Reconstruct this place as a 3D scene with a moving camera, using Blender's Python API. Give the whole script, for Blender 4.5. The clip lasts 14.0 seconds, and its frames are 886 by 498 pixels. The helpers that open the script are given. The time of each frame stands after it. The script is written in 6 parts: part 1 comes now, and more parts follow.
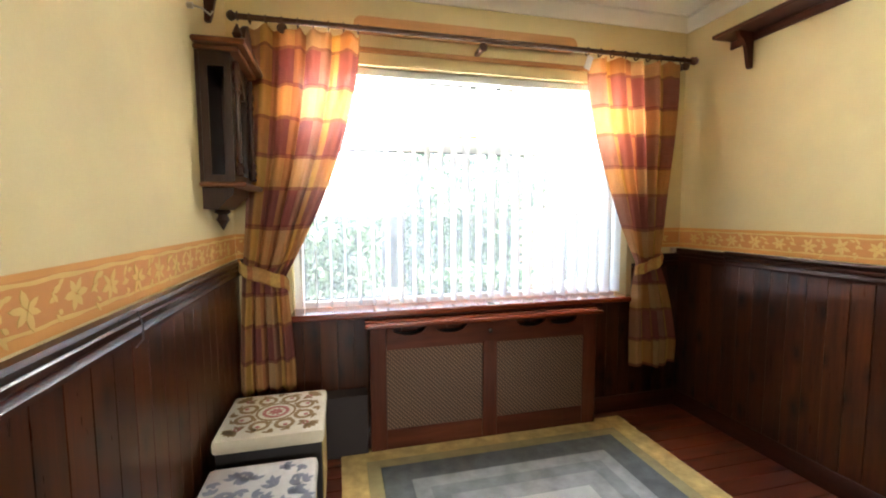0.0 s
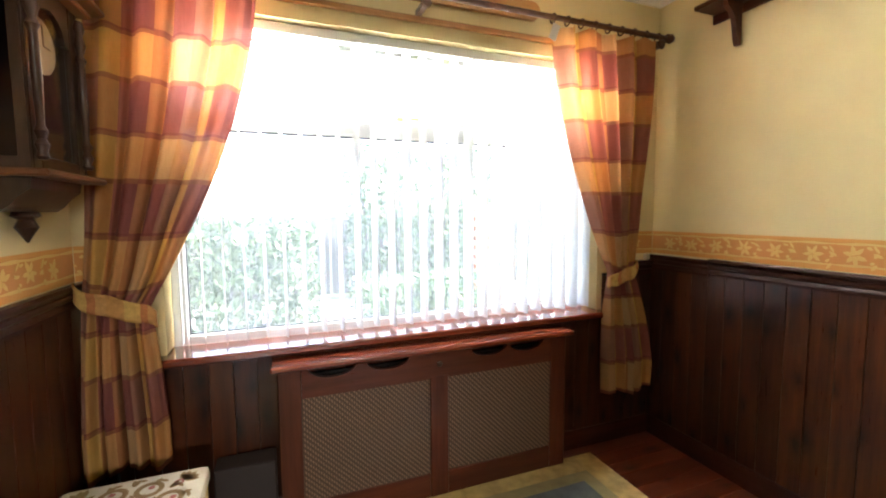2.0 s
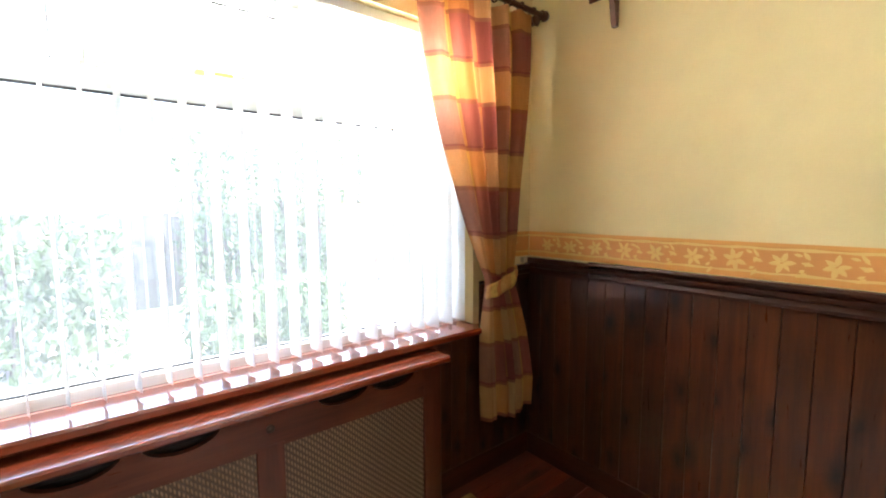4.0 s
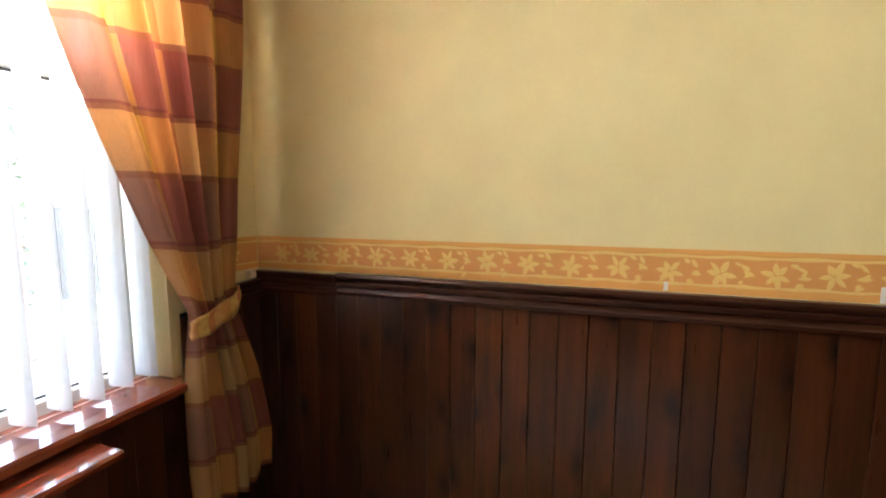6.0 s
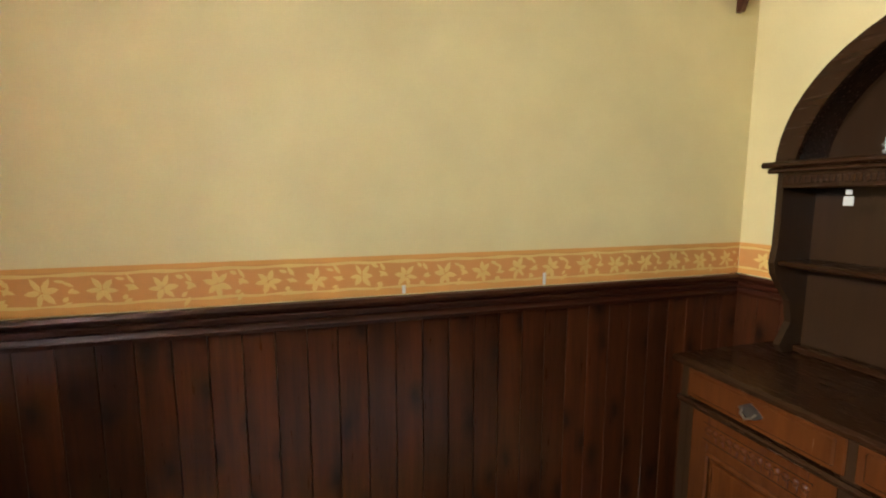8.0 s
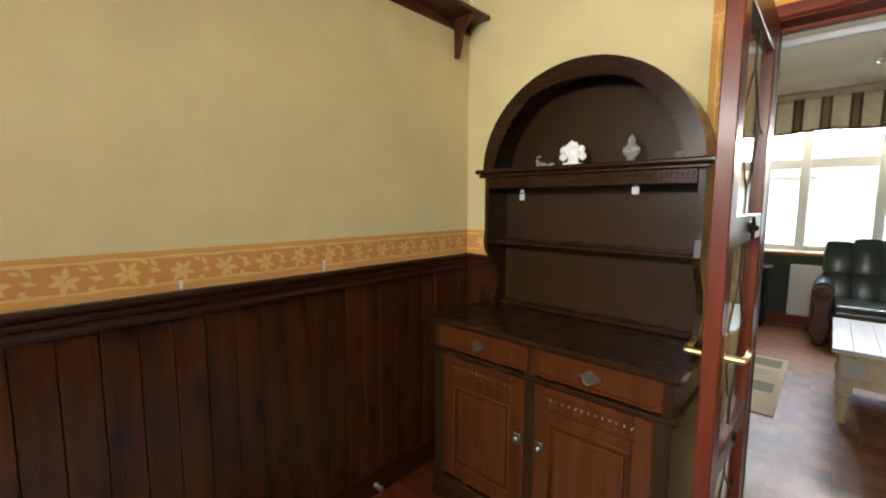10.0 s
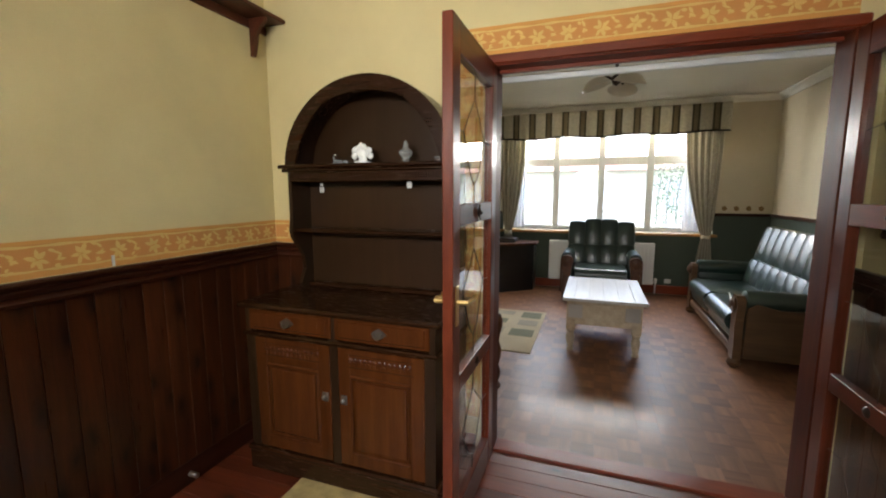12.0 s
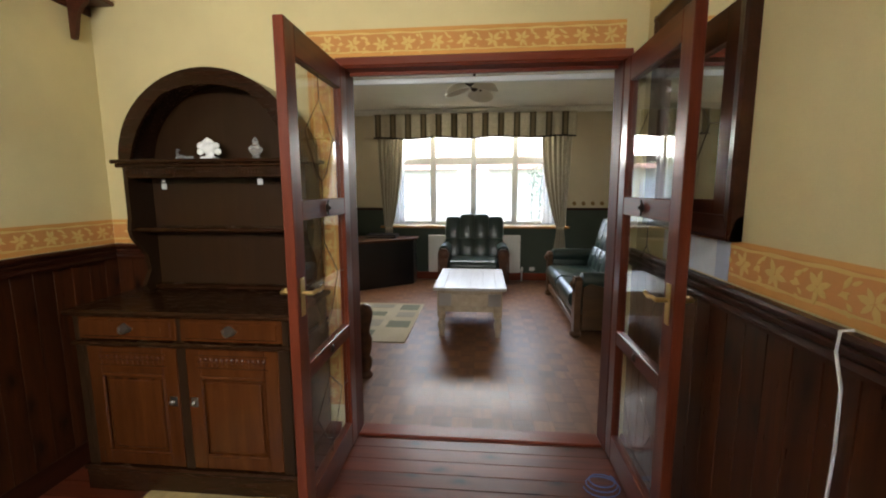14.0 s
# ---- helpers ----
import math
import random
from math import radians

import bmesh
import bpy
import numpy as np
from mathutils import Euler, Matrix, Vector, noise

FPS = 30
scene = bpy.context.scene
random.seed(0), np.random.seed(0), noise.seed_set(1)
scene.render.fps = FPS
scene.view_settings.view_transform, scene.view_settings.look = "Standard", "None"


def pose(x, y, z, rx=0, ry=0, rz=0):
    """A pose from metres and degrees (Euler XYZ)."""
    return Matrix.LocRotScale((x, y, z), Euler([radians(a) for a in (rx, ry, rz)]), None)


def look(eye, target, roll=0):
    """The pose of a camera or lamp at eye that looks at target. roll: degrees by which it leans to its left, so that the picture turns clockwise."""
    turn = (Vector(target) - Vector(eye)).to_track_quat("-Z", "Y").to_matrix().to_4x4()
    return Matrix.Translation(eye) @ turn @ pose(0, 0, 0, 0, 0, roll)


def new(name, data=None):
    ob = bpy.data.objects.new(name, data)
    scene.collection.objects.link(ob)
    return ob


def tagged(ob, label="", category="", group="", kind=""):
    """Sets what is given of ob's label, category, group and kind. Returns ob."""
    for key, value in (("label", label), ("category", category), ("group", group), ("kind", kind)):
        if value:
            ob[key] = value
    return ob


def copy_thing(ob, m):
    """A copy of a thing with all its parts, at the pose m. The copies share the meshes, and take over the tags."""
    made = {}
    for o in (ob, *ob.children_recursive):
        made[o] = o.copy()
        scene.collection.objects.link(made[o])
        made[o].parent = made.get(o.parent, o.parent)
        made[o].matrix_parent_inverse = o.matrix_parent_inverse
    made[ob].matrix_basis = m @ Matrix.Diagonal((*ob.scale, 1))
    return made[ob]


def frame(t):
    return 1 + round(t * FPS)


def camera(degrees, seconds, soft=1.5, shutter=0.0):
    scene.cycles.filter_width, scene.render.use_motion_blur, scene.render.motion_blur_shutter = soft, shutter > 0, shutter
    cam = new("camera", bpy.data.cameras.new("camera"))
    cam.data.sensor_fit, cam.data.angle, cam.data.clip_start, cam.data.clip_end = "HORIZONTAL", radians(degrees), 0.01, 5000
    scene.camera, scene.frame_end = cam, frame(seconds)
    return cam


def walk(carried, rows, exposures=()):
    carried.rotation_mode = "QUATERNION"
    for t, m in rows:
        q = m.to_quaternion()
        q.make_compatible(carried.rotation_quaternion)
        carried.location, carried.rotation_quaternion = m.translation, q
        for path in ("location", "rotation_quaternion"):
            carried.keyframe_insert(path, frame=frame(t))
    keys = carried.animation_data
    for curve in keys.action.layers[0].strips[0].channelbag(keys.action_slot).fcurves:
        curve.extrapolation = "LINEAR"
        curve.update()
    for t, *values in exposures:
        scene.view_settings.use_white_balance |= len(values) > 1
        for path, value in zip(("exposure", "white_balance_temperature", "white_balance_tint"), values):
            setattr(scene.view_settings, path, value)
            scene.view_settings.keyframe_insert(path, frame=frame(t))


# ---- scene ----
cam = camera(92.7, 14.0, 2.0)
PATH = [
    (0, (0.251, 0.129, 1.332), (0.728, 2.065, 1.171), -0.3),
    (0.5, (0.271, 0.251, 1.338), (0.807, 2.172, 1.181), -0.3),
    (1, (0.303, 0.372, 1.342), (0.901, 2.274, 1.185), -0.3),
    (1.5, (0.356, 0.493, 1.342), (0.995, 2.381, 1.18), -0.3),
    (2, (0.44, 0.631, 1.345), (1.148, 2.494, 1.181), -0.4),
    (2.2, (0.477, 0.676, 1.349), (1.219, 2.526, 1.185), -0.4),
    (4.5, (0.798, 1.155, 1.366), (2.244, 2.522, 1.171), -0.1),
    (5, (0.883, 1.248, 1.374), (2.538, 2.353, 1.174), 0.1),
    (6, (1.105, 1.296, 1.375), (2.997, 1.906, 1.155), 0.1),
    (6.5, (1.173, 1.284, 1.367), (3.135, 1.62, 1.174), -0.2),
    (7, (1.21, 1.288, 1.423), (3.193, 1.305, 1.162), -0.2),
    (7.5, (1.202, 1.298, 1.449), (3.162, 1.019, 1.165), 0.1),
    (8, (1.161, 1.301, 1.422), (3.067, 0.743, 1.184), 0.0),
    (10.3, (0.953, 1.492, 1.385), (2.191, -0.063, 1.161), 0.2),
    (10.5, (0.926, 1.517, 1.389), (2.09, -0.093, 1.159), 0.2),
    (11, (0.855, 1.551, 1.39), (1.836, -0.173, 1.138), 0.2),
    (11.5, (0.777, 1.602, 1.395), (1.596, -0.205, 1.137), 0.0),
    (12, (0.708, 1.654, 1.397), (1.373, -0.213, 1.134), -0.1),
    (12.5, (0.644, 1.699, 1.391), (1.183, -0.209, 1.126), -0.1),
    (13, (0.583, 1.726, 1.39), (0.991, -0.213, 1.122), -0.2),
    (13.5, (0.523, 1.748, 1.39), (0.818, -0.211, 1.118), -0.2),
    (14, (0.48, 1.748, 1.389), (0.664, -0.224, 1.115), -0.2),
]
EXPOSURES = [(0, 4.6), (2, 4.6), (4, 4.7), (6, 4.55), (8, 4.3), (10.5, 3.85), (14, 3.6)]
walk(cam, [(t, look(eye, target, roll)) for t, eye, target, roll in PATH], EXPOSURES)

# ---- light ----
world = bpy.data.worlds.new("world")
scene.world = world
world.use_nodes = True
wn = world.node_tree.nodes
sky = wn.new("ShaderNodeTexSky")
sky.sky_type = 'NISHITA'
sky.sun_disc = False
sky.sun_elevation = radians(60)
sky.sun_rotation = radians(90)
sky.dust_density = 5.0
sky.ozone_density = 0.6
world.node_tree.links.new(sky.outputs[0], wn["Background"].inputs[0])
wn["Background"].inputs[1].default_value = 0.15
sun = new("sun", bpy.data.lights.new("sun", 'SUN'))
sun.data.energy = 1.2
sun.data.angle = radians(12)
sun.data.color = (1.0, 0.96, 0.9)
sun.matrix_world = look((6, 0, 10.4), (0, 0, 0))


def sky_lamp(x, y, z, w, h, ty, tz, energy):
    """Sky light standing in a window opening."""
    d = bpy.data.lights.new("sky_light", 'AREA')
    d.shape, d.size, d.size_y, d.energy = 'RECTANGLE', w, h, energy
    d.color = (1.0, 0.975, 0.92)
    o = new("sky_light", d)
    o.matrix_world = look((x, y, z), (x, ty, tz))
    return o


sky_lamp(1.055, 2.80, 1.97, 2.0, 0.34, 0.0, 1.80, 12.5)
sky_lamp(0.62, -5.13, 2.12, 2.7, 0.40, -2.0, 1.90, 11)

# ---- materials ----


def nodes_of(name):
    m = bpy.data.materials.new(name)
    m.use_nodes = True
    nt = m.node_tree
    return m, nt, nt.nodes["Principled BSDF"]


def link(nt, a, b):
    nt.links.new(a, b)


def coords(nt, scale=(1, 1, 1), rand=0.0):
    tc = nt.nodes.new("ShaderNodeTexCoord")
    mp = nt.nodes.new("ShaderNodeMapping")
    mp.inputs["Scale"].default_value = scale
    link(nt, tc.outputs["Object"], mp.inputs["Vector"])
    if rand:
        oi = nt.nodes.new("ShaderNodeObjectInfo")
        mul = nt.nodes.new("ShaderNodeVectorMath")
        mul.operation = 'SCALE'
        mul.inputs[0].default_value = (rand, rand * 1.7, rand * 0.6)
        link(nt, oi.outputs["Random"], mul.inputs["Scale"])
        link(nt, mul.outputs[0], mp.inputs["Location"])
    return mp.outputs[0]


def noise_tex(nt, vec, scale, detail=4.0, rough=0.6):
    n = nt.nodes.new("ShaderNodeTexNoise")
    n.inputs["Scale"].default_value = scale
    n.inputs["Detail"].default_value = detail
    n.inputs["Roughness"].default_value = rough
    link(nt, vec, n.inputs["Vector"])
    return n.outputs["Fac"]


def ramp(nt, fac, stops, constant=False):
    r = nt.nodes.new("ShaderNodeValToRGB")
    if constant:
        r.color_ramp.interpolation = 'CONSTANT'
    el = r.color_ramp.elements
    while len(el) < len(stops):
        el.new(0.5)
    for e, (p, c) in zip(el, stops):
        e.position, e.color = p, (*c, 1)
    link(nt, fac, r.inputs["Fac"])
    return r.outputs["Color"]


def mixc(nt, fac, a, b, mode='MIX'):
    m = nt.nodes.new("ShaderNodeMix")
    m.data_type, m.blend_type = 'RGBA', mode
    for sock, v in ((m.inputs[0], fac), (m.inputs[6], a), (m.inputs[7], b)):
        if isinstance(v, (int, float)):
            sock.default_value = v
        elif isinstance(v, tuple):
            sock.default_value = (*v, 1)
        else:
            link(nt, v, sock)
    return m.outputs[2]


def bump(nt, bsdf, height, strength, dist=0.002):
    b = nt.nodes.new("ShaderNodeBump")
    b.inputs["Strength"].default_value = strength
    b.inputs["Distance"].default_value = dist
    link(nt, height, b.inputs["Height"])
    link(nt, b.outputs[0], bsdf.inputs["Normal"])


def vary(c, k):
    return tuple(min(1.0, v * k) for v in c)


def surface(name, col, rough=0.6, metal=0.0, big=2.0, fine=60.0, amount=0.25, bumps=0.2, coat=0.0):
    """Paint, plaster, metal, leather: two scales of variation and fine relief."""
    m, nt, b = nodes_of(name)
    v = coords(nt)
    n1, n2 = noise_tex(nt, v, big), noise_tex(nt, v, fine)
    c1 = ramp(nt, n1, [(0.3, vary(col, 1 - amount)), (0.7, vary(col, 1 + amount * 0.6))])
    c2 = mixc(nt, n2, vary(col, 1 - amount * 0.6), vary(col, 1 + amount * 0.4))
    link(nt, mixc(nt, 0.4, c1, c2), b.inputs["Base Color"])
    b.inputs["Roughness"].default_value = rough
    b.inputs["Metallic"].default_value = metal
    b.inputs["Coat Weight"].default_value = coat
    b.inputs["Coat Roughness"].default_value = 0.15
    if bumps:
        bump(nt, b, n2, bumps)
    return m


def wood(name, dark, light, axis, rough=0.35, coat=0.0, knots=False, rand=7.0, tone=0.25, spec=0.28):
    """Varnished timber with grain along one axis, each piece a little different."""
    m, nt, b = nodes_of(name)
    sc = [9.0, 9.0, 9.0]
    sc[axis] = 0.7
    v = coords(nt, tuple(sc), rand)
    g = noise_tex(nt, v, 2.2, 6.0, 0.65)
    fine = noise_tex(nt, v, 14.0, 3.0)
    col = ramp(nt, g, [(0.28, dark), (0.72, light)])
    col = mixc(nt, 0.12, col, ramp(nt, fine, [(0.35, vary(dark, 0.7)), (0.65, light)]))
    if knots:
        sep, com = nt.nodes.new("ShaderNodeSeparateXYZ"), nt.nodes.new("ShaderNodeCombineXYZ")
        link(nt, coords(nt, (1, 1, 1), rand), sep.inputs[0])
        wide = [k for k in range(3) if k != axis]
        across = calc(nt, 'ADD', sep.outputs[wide[0]], sep.outputs[wide[1]])
        bend = noise_tex(nt, coords(nt, (1, 1, 1), rand), 16.0, 2.0)
        link(nt, calc(nt, 'MULTIPLY', calc(nt, 'ADD', across, calc(nt, 'MULTIPLY', bend, 0.03)), 6.5), com.inputs[0])
        link(nt, calc(nt, 'MULTIPLY', calc(nt, 'ADD', sep.outputs[axis], calc(nt, 'MULTIPLY', bend, 0.04)), 3.0), com.inputs[1])
        vor = nt.nodes.new("ShaderNodeTexVoronoi")
        vor.voronoi_dimensions = '2D'
        vor.inputs["Scale"].default_value = 1.0
        link(nt, com.outputs[0], vor.inputs["Vector"])
        k = ramp(nt, vor.outputs["Distance"], [(0.04, (0, 0, 0)), (0.10, (0.45, 0.45, 0.45)), (0.24, (1, 1, 1))])
        col = mixc(nt, k, vary(dark, 0.35), col)
    oi = nt.nodes.new("ShaderNodeObjectInfo")
    shade = ramp(nt, oi.outputs["Random"], [(0.0, (1 - tone,) * 3), (1.0, (1.0, 1.0, 1.0))])
    col = mixc(nt, 1.0, col, shade, 'MULTIPLY')
    link(nt, col, b.inputs["Base Color"])
    link(nt, ramp(nt, fine, [(0.2, (rough - 0.015,) * 3), (0.8, (rough + 0.04,) * 3)]), b.inputs["Roughness"])
    b.inputs["Coat Weight"].default_value = coat * 0.25
    b.inputs["Coat Roughness"].default_value = 0.1
    b.inputs["Specular IOR Level"].default_value = spec
    bump(nt, b, fine, 0.03, 0.0008)
    return m


def pane_glass(name, tint=(1, 1, 1), veil=0.0):
    """Clear glass with Fresnel gloss, plus an optional pale daylight-scattering film that imitates glare."""
    m, nt, b = nodes_of(name)
    nt.nodes.remove(b)
    tr, gl = nt.nodes.new("ShaderNodeBsdfTransparent"), nt.nodes.new("ShaderNodeBsdfGlossy")
    tr.inputs[0].default_value = (*tint, 1)
    gl.inputs["Roughness"].default_value = 0.02
    lw, mx = nt.nodes.new("ShaderNodeLayerWeight"), nt.nodes.new("ShaderNodeMixShader")
    lw.inputs["Blend"].default_value = 0.5
    gloss = calc(nt, 'ADD', calc(nt, 'MULTIPLY', calc(nt, 'POWER', lw.outputs["Facing"], 4.0), 0.8), 0.045)
    link(nt, gloss, mx.inputs[0])
    link(nt, tr.outputs[0], mx.inputs[1])
    link(nt, gl.outputs[0], mx.inputs[2])
    last = mx
    if veil:
        tl, last = nt.nodes.new("ShaderNodeBsdfTranslucent"), nt.nodes.new("ShaderNodeMixShader")
        tl.inputs[0].default_value = (0.86, 0.9, 0.92, 1)
        patchy = noise_tex(nt, coords(nt, (3, 3, 1.2)), 2.0)
        link(nt, calc(nt, 'MULTIPLY', calc(nt, 'ADD', patchy, 0.5), veil), last.inputs[0])
        link(nt, mx.outputs[0], last.inputs[1])
        link(nt, tl.outputs[0], last.inputs[2])
    link(nt, last.outputs[0], nt.nodes["Material Output"].inputs[0])
    return m


def cloth(name, colour_of, through_light=0.35, rough=0.9, sheer=0.0):
    """Woven cloth that lets some light through. colour_of(nt) gives the colour socket."""
    m, nt, b = nodes_of(name)
    col = colour_of(nt)
    link(nt, col, b.inputs["Base Color"])
    b.inputs["Roughness"].default_value = rough
    weave = noise_tex(nt, coords(nt), 260.0, 2.0)
    bump(nt, b, weave, 0.2, 0.0006)
    tl, mx = nt.nodes.new("ShaderNodeBsdfTranslucent"), nt.nodes.new("ShaderNodeMixShader")
    link(nt, col, tl.inputs[0])
    mx.inputs[0].default_value = through_light
    link(nt, b.outputs[0], mx.inputs[1])
    link(nt, tl.outputs[0], mx.inputs[2])
    last = mx
    if sheer:
        tp, last = nt.nodes.new("ShaderNodeBsdfTransparent"), nt.nodes.new("ShaderNodeMixShader")
        link(nt, mixc(nt, 0.6, col, (1, 1, 1)), tp.inputs[0])
        last.inputs[0].default_value = sheer
        link(nt, mx.outputs[0], last.inputs[1])
        link(nt, tp.outputs[0], last.inputs[2])
    link(nt, last.outputs[0], nt.nodes["Material Output"].inputs[0])
    return m


def uv_axis(nt, which):
    u = nt.nodes.new("ShaderNodeUVMap")
    s = nt.nodes.new("ShaderNodeSeparateXYZ")
    link(nt, u.outputs[0], s.inputs[0])
    return s.outputs[which]


def calc(nt, op, a, b=0.0):
    m = nt.nodes.new("ShaderNodeMath")
    m.operation = op
    for i, v in enumerate((a, b)):
        if isinstance(v, (int, float)):
            m.inputs[i].default_value = v
        else:
            link(nt, v, m.inputs[i])
    return m.outputs[0]


def plaid(nt):
    """Checks of yellow, orange and brick red, with maroon cross stripes."""
    u = calc(nt, 'FRACT', calc(nt, 'MULTIPLY', uv_axis(nt, 0), 1.7))
    v = calc(nt, 'FRACT', calc(nt, 'MULTIPLY', uv_axis(nt, 1), 5.3))
    warm = ramp(nt, u, [(0.0, (0.64, 0.36, 0.15)), (0.18, (0.72, 0.44, 0.12)), (0.36, (0.62, 0.30, 0.10)),
                        (0.55, (0.68, 0.36, 0.13)), (0.7, (0.55, 0.24, 0.09)), (0.85, (0.66, 0.41, 0.19))], True)
    red = ramp(nt, u, [(0.0, (0.42, 0.20, 0.13)), (0.18, (0.58, 0.30, 0.10)), (0.36, (0.38, 0.13, 0.09)),
                       (0.55, (0.30, 0.095, 0.08)), (0.7, (0.50, 0.21, 0.09)), (0.85, (0.34, 0.11, 0.085))], True)
    rows = ramp(nt, v, [(0.0, (0, 0, 0)), (0.5, (1, 1, 1))], True)
    col = mixc(nt, rows, warm, red)
    lines = ramp(nt, v, [(0.0, (1, 1, 1)), (0.05, (0, 0, 0)), (0.46, (1, 1, 1)), (0.52, (0, 0, 0))], True)
    col = mixc(nt, calc(nt, 'MULTIPLY', lines, 0.7), col, (0.25, 0.07, 0.06))
    slub = noise_tex(nt, coords(nt, (40, 40, 3)), 6.0)
    return mixc(nt, 1.0, col, ramp(nt, slub, [(0.2, (0.8, 0.8, 0.8)), (0.8, (1, 1, 1))]), 'MULTIPLY')


def stripes(nt, fade=0.0):
    """Cream cloth with brown woven stripes; fade pales them."""
    u = calc(nt, 'FRACT', uv_axis(nt, 0))
    cream, dark = (0.64, 0.60, 0.48), (0.12, 0.10, 0.065)
    col = ramp(nt, u, [(0.0, cream), (0.5, dark), (0.60, (0.27, 0.22, 0.14)), (0.80, dark), (0.90, cream)], True)
    col = mixc(nt, fade, col, cream)
    n = noise_tex(nt, coords(nt), 40.0)
    return mixc(nt, 1.0, col, ramp(nt, n, [(0.3, (0.75, 0.75, 0.75)), (0.7, (1, 1, 1))]), 'MULTIPLY')


M_WALL = surface("cream_wallpaper", (0.70, 0.59, 0.31), 0.8, big=1.3, fine=170, amount=0.2, bumps=0.25)
M_CEIL = surface("ceiling_paint", (0.74, 0.70, 0.62), 0.9, big=1.5, fine=60, amount=0.1, bumps=0.5)
M_CORN = surface("cornice_paint", (0.80, 0.78, 0.72), 0.7, amount=0.06)
M_PLANK = wood("stained_pine", (0.0215, 0.0052, 0.0015), (0.122, 0.0320, 0.0088), 2, 0.28, 0.25, True, 7.0, 0.45, 0.42)
M_RAIL_Y = wood("rail_wood", (0.024, 0.0057, 0.0024), (0.063, 0.01575, 0.0063), 1, 0.3, 0.35)
M_RAIL_X = wood("rail_wood_cross", (0.024, 0.0057, 0.0024), (0.063, 0.01575, 0.0063), 0, 0.3, 0.35)
M_MAHOG_Z = wood("mahogany_upright", (0.070, 0.0125, 0.0050), (0.180, 0.036, 0.0130), 2, 0.3, 0.3)
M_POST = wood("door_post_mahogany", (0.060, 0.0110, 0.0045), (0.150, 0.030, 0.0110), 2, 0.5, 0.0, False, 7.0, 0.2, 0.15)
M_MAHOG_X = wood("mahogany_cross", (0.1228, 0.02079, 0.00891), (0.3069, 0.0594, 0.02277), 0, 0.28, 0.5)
M_MAHOG_Y = wood("mahogany_rail", (0.070, 0.0125, 0.0050), (0.180, 0.036, 0.0130), 1, 0.3, 0.3)
M_FLOOR = wood("red_floorboard", (0.07968, 0.01416, 0.00602), (0.2036, 0.04338, 0.01594), 0, 0.3, 0.3, True, 7.0, 0.4, 0.5)
M_PARQ = wood("parquet_block", (0.14, 0.058, 0.026), (0.33, 0.152, 0.074), 1, 0.44, 0.15, False, 9.0, 0.38, 0.36)
M_PARQ_B = wood("parquet_block_cross", (0.105, 0.043, 0.0195), (0.25, 0.113, 0.055), 0, 0.44, 0.15, False, 9.0, 0.38, 0.36)
M_OAK_Z = wood("dark_oak_upright", (0.027, 0.0122, 0.0046), (0.040, 0.0180, 0.0068), 2, 0.3, 0.3)
M_OAK_X = wood("dark_oak_cross", (0.024, 0.0082, 0.0026), (0.035, 0.012, 0.0037), 0, 0.25, 0.6)
M_OAK_PANEL = wood("oak_panel", (0.052, 0.0138, 0.0028), (0.106, 0.0288, 0.0060), 2, 0.24, 0.6, False, 7.0, 0.15, 0.45)
M_RAD_Z = wood("radiator_cover_upright", (0.048, 0.0125, 0.006), (0.125, 0.033, 0.0145), 2, 0.3, 0.3)
M_RAD_X = wood("radiator_cover_cross", (0.052, 0.013, 0.006), (0.135, 0.035, 0.015), 0, 0.28, 0.3)
M_SHELF = wood("shelf_mahogany", (0.05, 0.014, 0.007), (0.12, 0.035, 0.016), 1, 0.35, 0.3)
M_GLOSSWOOD = wood("polished_mahogany", (0.10, 0.019, 0.008), (0.25, 0.05, 0.02), 0, 0.16, 3.0, False, 7.0, 0.1, 0.6)
M_PINE = wood("orange_pine", (0.42, 0.19, 0.06), (0.62, 0.33, 0.12), 0, 0.35, 0.3)
M_TABLE = wood("limed_pine", (0.34, 0.245, 0.15), (0.54, 0.42, 0.285), 1, 0.5, 0.1)
M_TABLE_TOP = wood("limed_pine_top", (0.39, 0.3525, 0.3), (0.54, 0.5025, 0.45), 1, 0.32, 0.4)
M_CHAIRWOOD = wood("walnut_stained", (0.05, 0.02, 0.01), (0.13, 0.055, 0.025), 1, 0.33, 0.4)
M_SOFAWOOD = wood("oak_frame", (0.063, 0.0315, 0.0135), (0.126, 0.0675, 0.0315), 1, 0.4, 0.3)
M_CLOCK = wood("clock_walnut", (0.0234, 0.0104, 0.0065), (0.065, 0.0286, 0.0143), 2, 0.32, 0.4)
M_CLOCK_X = wood("clock_moulding", (0.10, 0.035, 0.015), (0.22, 0.085, 0.035), 1, 0.3, 0.4)
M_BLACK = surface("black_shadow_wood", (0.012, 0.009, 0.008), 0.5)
M_UPVC = surface("white_upvc", (0.60, 0.62, 0.62), 0.35, amount=0.04, bumps=0.05)
M_GASKET = surface("grey_gasket", (0.05, 0.055, 0.06), 0.6)
# last value: strength of the pale film standing in for glare over the view
M_GLASS = pane_glass("window_glass", (1, 1, 1), 0.034)
M_GLASS_VEILED = pane_glass("veiled_window_glass", (1, 1, 1), 0.045)
M_DOORGLASS = pane_glass("door_glass", (0.96, 0.97, 0.95))
M_BRASS = surface("brass", (0.72, 0.52, 0.20), 0.28, 1.0, amount=0.15)
M_PEWTER = surface("pewter", (0.35, 0.31, 0.26), 0.35, 1.0)
M_IRON = surface("bronze_iron", (0.06, 0.04, 0.03), 0.4, 0.7)
